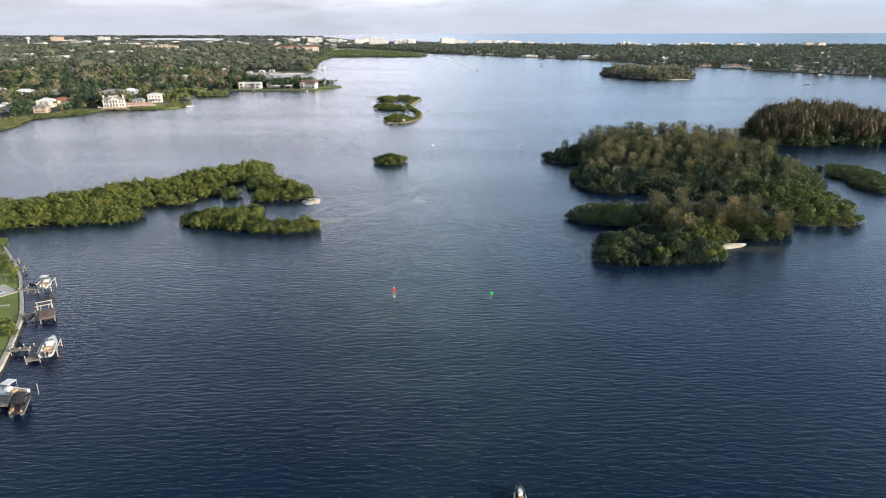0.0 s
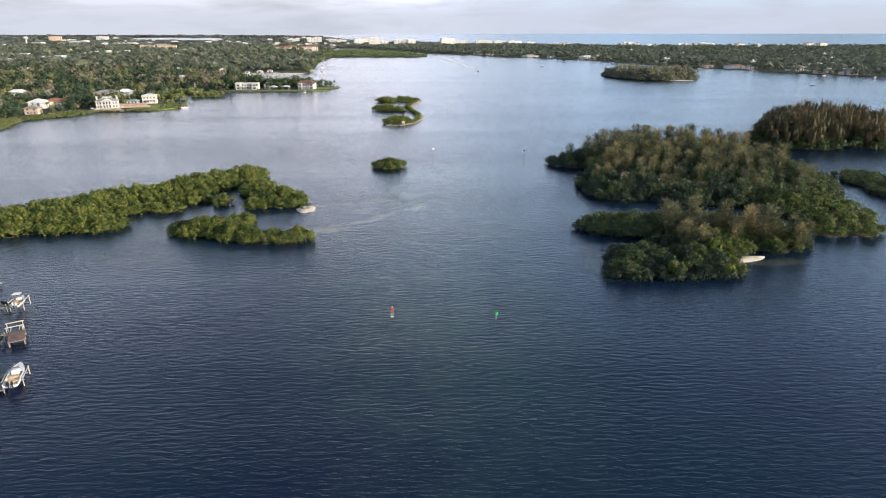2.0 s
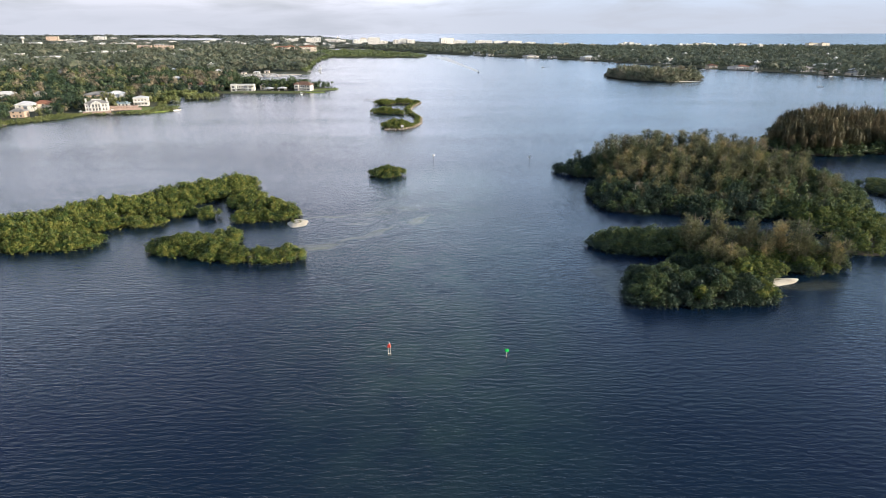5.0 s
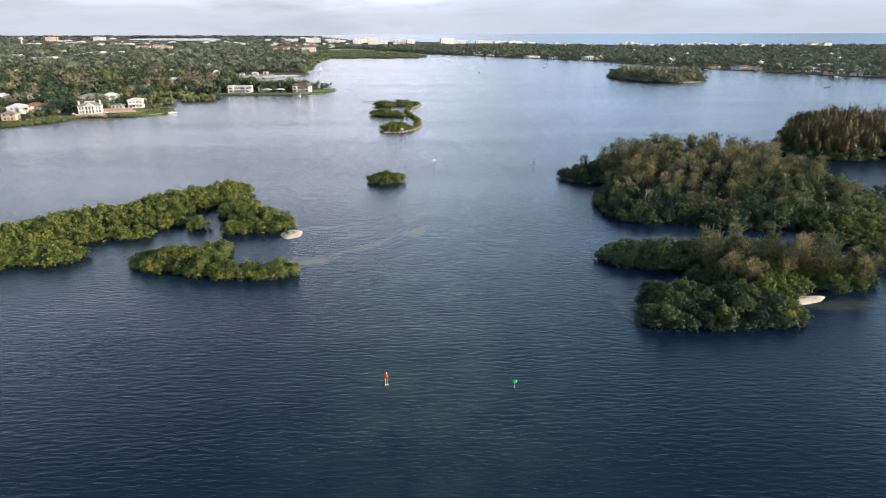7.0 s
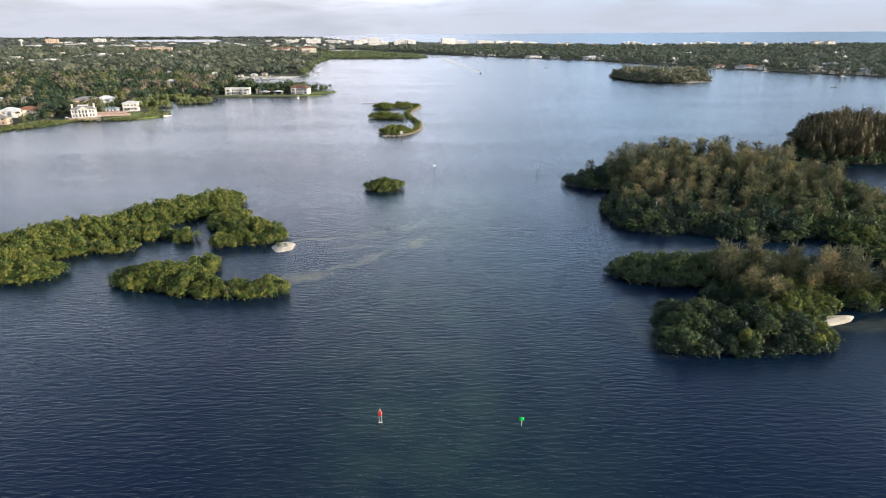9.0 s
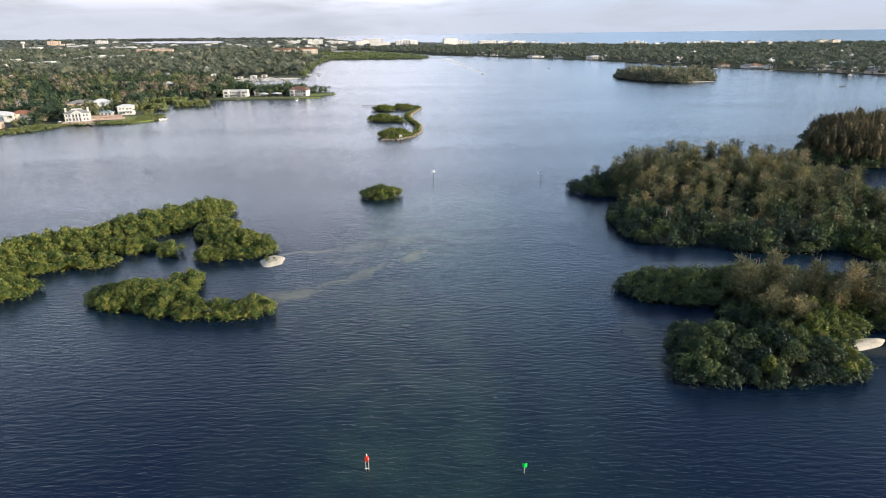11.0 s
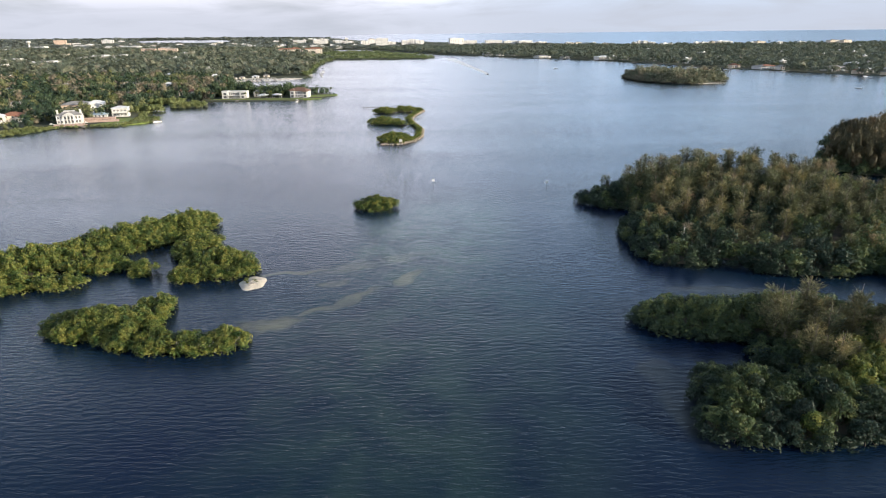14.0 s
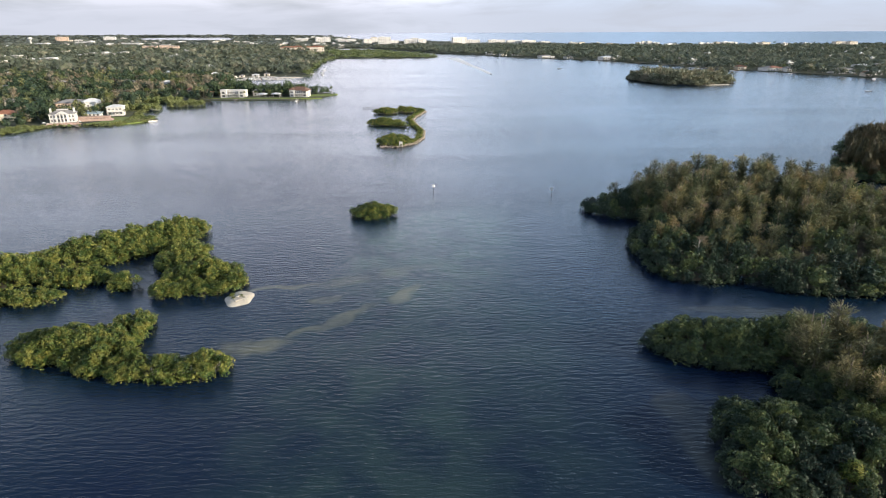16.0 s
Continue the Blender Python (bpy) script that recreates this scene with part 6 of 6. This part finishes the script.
def motor_boat(label, x, y, z, length, beam, turn, top=False, hull=None):
    """A sports boat: hull, deck, console, windscreen, seats, outboards and, if it has one, a hard top."""
    root = tagged(new("motor_boat"), label, "boat", "boats at the docks")
    root.matrix_basis = pose(x, y, z, 0, 0, turn)
    part("hull", hull_mesh(length, beam, 1.05), hull or GEL_WHITE, root)
    bm = B()
    for i in range(6):
        t = 0.6 + 0.36 * i / 5
        half = beam / 2 * (1 - max(0, (t - 0.5) / 0.5) ** 2.2 * 0.97) * 0.86
        box(bm, 0, (t - 0.5) * length, 1.12 + 0.03 * i, half * 2, length * 0.08, 0.1)
    part("foredeck", bm, hull or GEL_WHITE, root)
    part("console", bevelled(box(B(), 0, length * 0.03, 1.35, beam * 0.5, 1.1, 1.0, 0, 0.8), 0.06), GEL_WHITE, root)
    part("windscreen", box(B(), 0, length * 0.03 + 0.5, 1.95, beam * 0.5, 0.06, 0.45, 0, 0.85), GLASS, root)
    part("seat", bevelled(box(B(), 0, -length * 0.16, 1.0, beam * 0.6, 0.7, 0.6), 0.08), SEAT_TAN, root)
    part("bench", bevelled(box(B(), 0, -length * 0.38, 0.95, beam * 0.74, 0.6, 0.5), 0.08), SEAT_TAN, root)
    for s in (-0.35, 0.35):
        motor = part("outboard", bevelled(box(B(), s, -length / 2 - 0.3, 1.25, 0.42, 0.6, 0.7, 0, 0.8), 0.08), WHITE if top else BLACK, root)
        part("leg", box(B(), s, -length / 2 - 0.3, 0.55, 0.16, 0.3, 1.0), BLACK, motor)
    bm = B()
    for s in (-1, 1):
        for i in range(5):
            t = 0.62 + 0.3 * i / 5
            half = beam / 2 * (1 - max(0, (t - 0.5) / 0.5) ** 2.2 * 0.97) * 0.93
            t2 = t + 0.06
            half2 = beam / 2 * (1 - max(0, (t2 - 0.5) / 0.5) ** 2.2 * 0.97) * 0.93
            rod(bm, (s * half, (t - 0.5) * length, 1.2), (s * half, (t - 0.5) * length, 1.65), 0.02, None, 5)
            rod(bm, (s * half, (t - 0.5) * length, 1.65), (s * half2, (t2 - 0.5) * length, 1.65), 0.02, None, 5)
    part("bow_rail", bm, ALU, root)
    if top:
        part("hard_top", bevelled(box(B(), 0, -length * 0.05, 3.1, beam * 0.8, length * 0.3, 0.12), 0.04), GEL_WHITE, root)
        for sx in (-1, 1):
            for sy in (-0.17, 0.07):
                part("top_post", rod(B(), (sx * beam * 0.33, sy * length, 1.2), (sx * beam * 0.36, sy * length, 3.05), 0.04), ALU, root)
    return root


def pontoon_boat(x, y, turn):
    root = tagged(new("pontoon_boat"), "pontoon boat with dark canopy and tan seats", "boat", "boats at the docks")
    root.matrix_basis = pose(x, y, 0, 0, 0, turn)
    for s in (-0.85, 0.85):
        bm = rod(B(), (s, -2.8, 0.15), (s, 2.3, 0.15), 0.32, None, 12)
        rod(bm, (s, 2.3, 0.15), (s, 2.95, 0.3), 0.32, 0.05, 12)
        part("pontoon", bm, ALU, root)
    part("deck", box(B(), 0, 0, 0.56, 2.45, 5.7, 0.1), SHINGLE_BROWN, root)
    bm = B()
    for s in (-1.2, 1.2):
        box(bm, s, 0, 0.95, 0.05, 5.6, 0.62)
    box(bm, 0, 2.8, 0.95, 2.4, 0.05, 0.62)
    part("rail_panel", bm, CANVAS_DARK, root)
    for sx in (-0.9, 0.9):
        part("seat", bevelled(box(B(), sx, 1.6, 0.86, 0.55, 1.9, 0.5), 0.06), SEAT_TAN, root)
        part("seat", bevelled(box(B(), sx, -1.9, 0.86, 0.55, 1.5, 0.5), 0.06), SEAT_TAN, root)
    part("console", bevelled(box(B(), 0.5, -0.4, 1.1, 0.7, 0.5, 0.95), 0.05), BLACK, root)
    bm = B()
    n = 8
    a = []
    for i in range(n + 1):
        u = -1.2 + 2.4 * i / n
        z = 2.35 + 0.28 * math.cos(u / 1.2 * math.pi / 2)
        a.append([bm.verts.new((u, yy, z + dz)) for yy, dz in ((-2.0, 0), (1.9, 0), (1.9, -0.05), (-2.0, -0.05))])
    for p_, q_ in zip(a, a[1:]):
        for k in range(4):
            bm.faces.new((p_[k], q_[k], q_[(k + 1) % 4], p_[(k + 1) % 4]))
    part("canopy", bm, CANVAS_DARK, root)
    for sx in (-1.15, 1.15):
        for yy in (-1.4, 1.2):
            part("canopy_bow", rod(B(), (sx, -0.1, 1.2), (sx, yy, 2.36), 0.025, None, 6), ALU, root)
    part("outboard", bevelled(box(B(), 0, -3.05, 0.85, 0.4, 0.55, 0.75), 0.07), BLACK, root)
    return root


def jet_ski(x, y, z, turn):
    root = tagged(new("jet_ski"), "dark jet ski parked on the dock", "jet ski", "jet skis")
    root.matrix_basis = pose(x, y, z, 0, 0, turn)
    part("hull", hull_mesh(2.9, 1.1, 0.5, 8), CANVAS_DARK, root)
    part("seat", bevelled(box(B(), 0, -0.4, 0.68, 0.42, 1.4, 0.36), 0.08), BLACK, root)
    bm = rod(B(), (-0.4, 0.45, 1.0), (0.4, 0.45, 1.0), 0.035)
    rod(bm, (0, 0.75, 0.5), (0, 0.45, 1.0), 0.09)
    part("handlebar", bm, BLACK, root)
    return root


dock("grey timber dock from the seawall to a boat lift", -118.2, 151.6, -113, 153.4, 1.5, 3)
boat_lift("timber boat lift holding a white boat", -111.6, 154.6, 3.2, 3.8, 12, 2.4)
motor_boat("white motor boat with a hard top on a lift", -111.6, 154.6, 1.1, 5.0, 2.4, 12, True)
jet_ski(-115.6, 154.6, 1.0, 75)
dock("grey timber dock leading to a brown platform", -107.2, 135.6, -102.6, 137.4, 1.2, 2, False)
platform = tagged(new("dock_platform"), "wide brown boat platform on piles", "dock", "docks of the garden shore")
platform.matrix_basis = pose(-100.4, 136.6, 0, 0, 0, 32)
part("deck", bevelled(box(B(), 0, 0, 1.25, 3.4, 5.8, 0.3), 0.05), SHINGLE_BROWN, platform)
for sx in (-1.5, 1.5):
    for sy in (-2.6, 0, 2.6):
        part("post", rod(B(), (sx, sy, -1.5), (sx, sy, 1.5), 0.15), TIMBER, platform)
boat_lift("empty boat lift with pale timber beams", -103.8, 141.0, 2.6, 3.2, 122, 2.0)
jet_ski(-103.0, 134.8, 1.0, 10)
dock("grey timber dock with white capped piles", -98.2, 118.5, -91.8, 119.3, 1.3, 3)
platform2 = tagged(new("dock_platform"), "low grey timber float beside the dock", "dock", "docks of the garden shore")
platform2.matrix_basis = pose(-90.6, 116.2, 0, 0, 0, 20)
part("deck", bevelled(box(B(), 0, 0, 0.7, 2.8, 3.6, 0.25), 0.04), TIMBER, platform2)
for sx in (-1.3, 1.3):
    for sy in (-1.7, 1.7):
        pl = part("post", rod(B(), (sx, sy, -1.5), (sx, sy, 1.8), 0.14), TIMBER, platform2)
        part("post_cap", rod(B(), (sx, sy, 1.8), (sx, sy, 2.0), 0.17, 0.03), WHITE, pl)
boat_lift("timber boat lift holding a long white boat", -89.0, 119.2, 3.6, 5.0, 22, 1.7)
motor_boat("long white motor boat with tan cockpit on a lift", -89.0, 119.4, 0.9, 8.6, 2.9, 22)
dock("grey timber dock at the foot of the garden", -93.0, 98.4, -83.6, 98.8, 3.4, 3)
motor_boat("white motor boat with a hard top at the dock", -86.6, 102.2, 0.2, 7.0, 2.5, 80, True)
pontoon_boat(-81.9, 98.0, 22)
pole = tagged(new("mooring_pole"), "thin green and yellow mooring pole in the water", "pole")
pole.matrix_basis = pose(-81.4, 102.8, 0)
part("shaft", rod(B(), (0, 0, -1.5), (0.15, 0, 2.4), 0.07), PALE_TIMBER, pole)
for x0, y0, x1, y1 in ((-143, 181, -139.5, 179.5), (-136, 174.5, -132, 173.8), (-130.5, 168, -126, 168.2)):
    dock("short weathered landing stage at the seawall", x0, y0, x1, y1, 0.9, 2, False)
for i, (x, y, k) in enumerate(((-143.5, 180, 0.75), (-125.2, 157.6, 0.5))):
    ob = copy_thing(palm_kind, pose(x, y, 0.8, 0, 0, i * 90))
    ob.scale = (k, k, k)
for i, (x, y, w, h) in enumerate(((-104.5, 127.5, 0.95, 0.7), (-101.6, 125.6, 0.5, 0.36), (-107.5, 129, 0.5, 0.4), (-128, 165, 0.6, 0.42), (-133, 169, 0.55, 0.4), (-124.8, 160.5, 0.4, 0.3), (-138, 175, 0.55, 0.45))):
    b = tagged(new("garden_bush"), "rounded green garden bush on the lawn", "bush", "bushes of the garden")
    b.matrix_basis = pose(x, y, 0.6, 0, 0, i * 70)
    part("crown", MANGROVES[i % 6], LEAF_MANGROVE, b)
    b.scale = (w, w, h)

# ---- boats under way, with their wakes ----


def wake(label, points, z=0.03):
    """A strip of foam through points (x, y, half width)."""
    bm = B()
    prev = None
    for i, (x, y, w) in enumerate(points):
        a, b = points[max(0, i - 1)], points[min(len(points) - 1, i + 1)]
        d = Vector((b[0] - a[0], b[1] - a[1])).normalized()
        nx, ny = -d.y, d.x
        cur = [bm.verts.new((x + nx * w * k, y + ny * w * k, z)) for k in (-1, -0.4, 0.4, 1)]
        if prev:
            for k in range(3):
                bm.faces.new((prev[k], prev[k + 1], cur[k + 1], cur[k]))
        prev = cur
    me = bpy.data.meshes.new("wake")
    bm.to_mesh(me)
    bm.free()
    me.materials.append(FOAM)
    return tagged(new("wake", me), label, "wake", kind="stuff")


motor_boat("small dark motor boat heading down the bay", 70.5, 1117, -0.2, 7.5, 2.6, 188, False, CANVAS_DARK)
wake("long white foam wake behind a distant boat", [(70.5, 1121, 2.2), (69, 1150, 4.0), (64, 1210, 4.6), (55, 1300, 5.2), (40, 1430, 7.0), (22, 1600, 12), (5, 1740, 18)])
motor_boat("small dark boat under way on the bay", 12.4, 73.4, -0.2, 3.8, 1.5, 4, False, CANVAS_DARK)
wake("white foam round a small boat under way", [(12.3, 75.4, 0.3), (12.4, 74.7, 0.9), (12.5, 73, 1.15), (12.6, 70, 1.1), (12.8, 64, 1.0)])
motor_boat("small white motor boat lying on the bay", 496, 821, -0.2, 7.0, 2.5, 60, False)
motor_boat("small white motor boat lying on the bay", 208, 1262, -0.2, 8.0, 2.6, 80, False)

for lx, ly, la, lb, lt in LAGOON:
    bm = B()
    ring = [bm.verts.new((lx + la * math.cos(k * math.pi / 16), ly + lb * math.sin(k * math.pi / 16), 0)) for k in range(32)]
    for v in ring:
        v.co.z = rise(lx, ly) + 1.6 + (rise(v.co.x, v.co.y) - rise(lx, ly))
    low = [bm.verts.new((v.co.x, v.co.y, v.co.z - 3)) for v in ring]
    bm.faces.new(ring)
    for k in range(32):
        bm.faces.new((low[k], low[(k + 1) % 32], ring[(k + 1) % 32], ring[k]))
    me = bpy.data.meshes.new("water")
    bm.to_mesh(me)
    bm.free()
    me.materials.append(WATER)
    tagged(new("water", me), "pale inland lagoon among distant woods", "water", kind="structure")
# marina in the cove: sheds on the quay, a low mole and white boats
for i, (x, y, w) in enumerate(((-330, 1074, 7), (-312, 1086, 10), (-338, 1052, 11), (-345, 1066, 8), (-298, 1100, 8))):
    shed = tagged(new("boat_shed"), "low white marina shed with a pale roof", "shed", "marina sheds")
    shed.matrix_basis = pose(x, y, 0.5, 0, 0, r_.uniform(-15, 15))
    hgt = 2.5 + 0.2 * (i % 5)
    part("wall", box(B(), 0, 0, hgt / 2, w, 7, hgt), WHITE if i % 2 else STUCCO, shed)
    part("roof", hip_roof(B(), w, 7, hgt, 1.3, 0.5), WHITE_ROOF if i % 2 else GREY_ROOF, shed)
    part("door", box(B(), 0, -3.53, 1.3, 2.4, 0.1, 2.6), GLASS, shed)
quay = tagged(new("quay"), "pale sandy quay round the marina", "quay", kind="structure")
part("paving", box(box(B(), -304, 1072, 0.45, 56, 13, 0.4, 14), -338, 1050, 0.47, 12, 40, 0.4, 0), SAND, quay)
sandbank("low sandy mole with a rocky edge closing the marina", -250, 1057, 23, 10, 22, 1.2)
for i in range(36):
    bx, by = -314 + (i % 12) * 6.4 + r_.uniform(-1.5, 1.5), 1000 + (i // 12) * 20 + (i % 12) * 2 + r_.uniform(-2, 2)
    if bx < -238:
        motor_boat("white motor boat moored in the marina", bx, by, -0.2, r_.uniform(7, 11), 3.0, r_.uniform(70, 110), i % 3 == 0)

for i, (bx, by) in enumerate(((-214, 1130), (-222, 1172), (-236, 1150), (-232, 1240), (-205, 1098), (-250, 1330))):
    motor_boat("white motor boat moored off the upper shore", bx, by, -0.2, 9.0, 3.0, 30 + 40 * i, i % 2 == 0)

# water tower far inland
tower = tagged(new("water_tower"), "white water tower above distant woods", "water tower")
tower.matrix_basis = pose(-1870, 2860, rise(-1870, 2860))
part("tank", rod(rod(B(), (0, 0, 30), (0, 0, 36), 5, 11, 16), (0, 0, 36), (0, 0, 42), 11, 7, 16), WHITE, tower)
part("shaft", rod(B(), (0, 0, 0), (0, 0, 31), 4.0, 3.0, 12), WHITE, tower)

# small landing stages along both shores
for x0, y0, x1, y1, w in ((-262, 592, -244, 590, 2.0), (-292, 562, -284, 553, 2.2), (-345, 497, -333, 490, 1.6), (-334, 458, -322, 452, 1.6), (-225, 742, -225, 733, 1.8), (-160, 742, -158, 731, 1.8),
                         (-285, 728, -268, 726, 1.6)):
    dock("weathered private landing stage on the bay shore", x0, y0, x1, y1, w, 4, False)
for x0, y0, ln in ((580, 1130, 22), (520, 1205, 26), (490, 1275, 24), (450, 1375, 26), (420, 1445, 26), (640, 1020, 24), (690, 975, 22), (360, 1565, 26), (270, 1660, 24)):
    dock("weathered private landing stage on the bay shore", x0, y0, x0 - ln * 0.75, y0 - ln * 0.66, 2.0, 5, False)
for i, (bx, by) in enumerate(((560, 1112), (498, 1185), (468, 1255), (622, 1000), (672, 952), (-242, 586), (-158, 727))):
    motor_boat("white motor boat moored at a landing stage", bx, by, -0.2, 7.5 + (i % 3), 2.7, 40 + 25 * i, i % 2 == 0)

# palms and garden trees between the houses of both shores
for i in range(46):
    if i < 26:
        y = r_.uniform(980, 1700)
        x = barrier_x(y) + r_.uniform(4, 60)
    else:
        y = r_.uniform(410, 900)
        x = min(mainland_x(y), -300) - r_.uniform(14, 90)
    k = r_.uniform(1.1, 1.7)
    ob = copy_thing(palm_kind, pose(x, y, 0.5, r_.uniform(-5, 5), r_.uniform(-5, 5), i * 77))
    ob.scale = (k, k, k)

# the garden by the docks: hedges, shrubs and small trees
for i, (x, y, w, h) in enumerate(((-116, 137, 0.7, 0.5), (-120, 139, 0.5, 0.35), (-112, 131, 0.45, 0.3), (-146, 186, 0.8, 0.7), (-150, 184, 0.9, 0.8), (-140, 170, 0.5, 0.4), (-136, 164, 0.6, 0.45),
                                 (-108, 116, 0.5, 0.35), (-112, 122, 0.7, 0.55), (-104, 108, 0.6, 0.5), (-153, 190, 0.8, 0.7))):
    b = tagged(new("garden_bush"), "rounded green garden bush on the lawn", "bush", "bushes of the garden")
    b.matrix_basis = pose(x, y, 0.7, 0, 0, i * 110)
    part("crown", MANGROVES[(i + 2) % 6], LEAF_MANGROVE, b)
    b.scale = (w, w, h)

# bleached dead trees among the mangroves and pines


def snag(x, y, height, spread_, seed, z=0.0):
    """A bare grey tree: a leaning trunk with forked limbs."""
    q = random.Random(seed)
    root = tagged(new("dead_tree"), "bleached bare dead tree at the island's edge", "dead tree", "dead trees")
    root.matrix_basis = pose(x, y, z)
    bm = rod(B(), (0, 0, -0.8), (0.15, 0.1, height * 0.55), 0.14, 0.09, 6)
    rod(bm, (0.15, 0.1, height * 0.55), (0.1, 0.3, height), 0.09, 0.03, 6)
    part("trunk", bm, DRIFT, root)
    for k in range(7):
        a = q.uniform(0, 6.28)
        h0 = height * q.uniform(0.25, 0.85)
        r = spread_ * q.uniform(0.5, 1.0)
        mid = (r * 0.5 * math.cos(a), r * 0.5 * math.sin(a), h0 + r * 0.3)
        end = (r * math.cos(a + 0.2), r * math.sin(a + 0.2), h0 + r * q.uniform(0.3, 0.9))
        limb = rod(B(), (0.1, 0.08, h0), mid, 0.06, 0.045, 5)
        rod(limb, mid, end, 0.045, 0.015, 5)
        rod(limb, mid, (end[0] * 0.8 + 0.3, end[1] * 0.8 - 0.3, end[2] + 0.3), 0.03, 0.012, 5)
        part("limb", limb, DRIFT, root)
    return root


for i, (x, y, h, w, z) in enumerate(((-53.5, 205.2, 2.6, 2.0, 0), (-51.6, 205.6, 2.2, 1.8, 0), (-47.6, 208, 1.6, 2.0, 0), (-60, 204.8, 2.0, 1.6, 0),
                                    (81, 270, 10, 2.2, 0), (70, 332, 8, 2.6, 0))):
    snag(x, y, h, w, 60 + i, z)
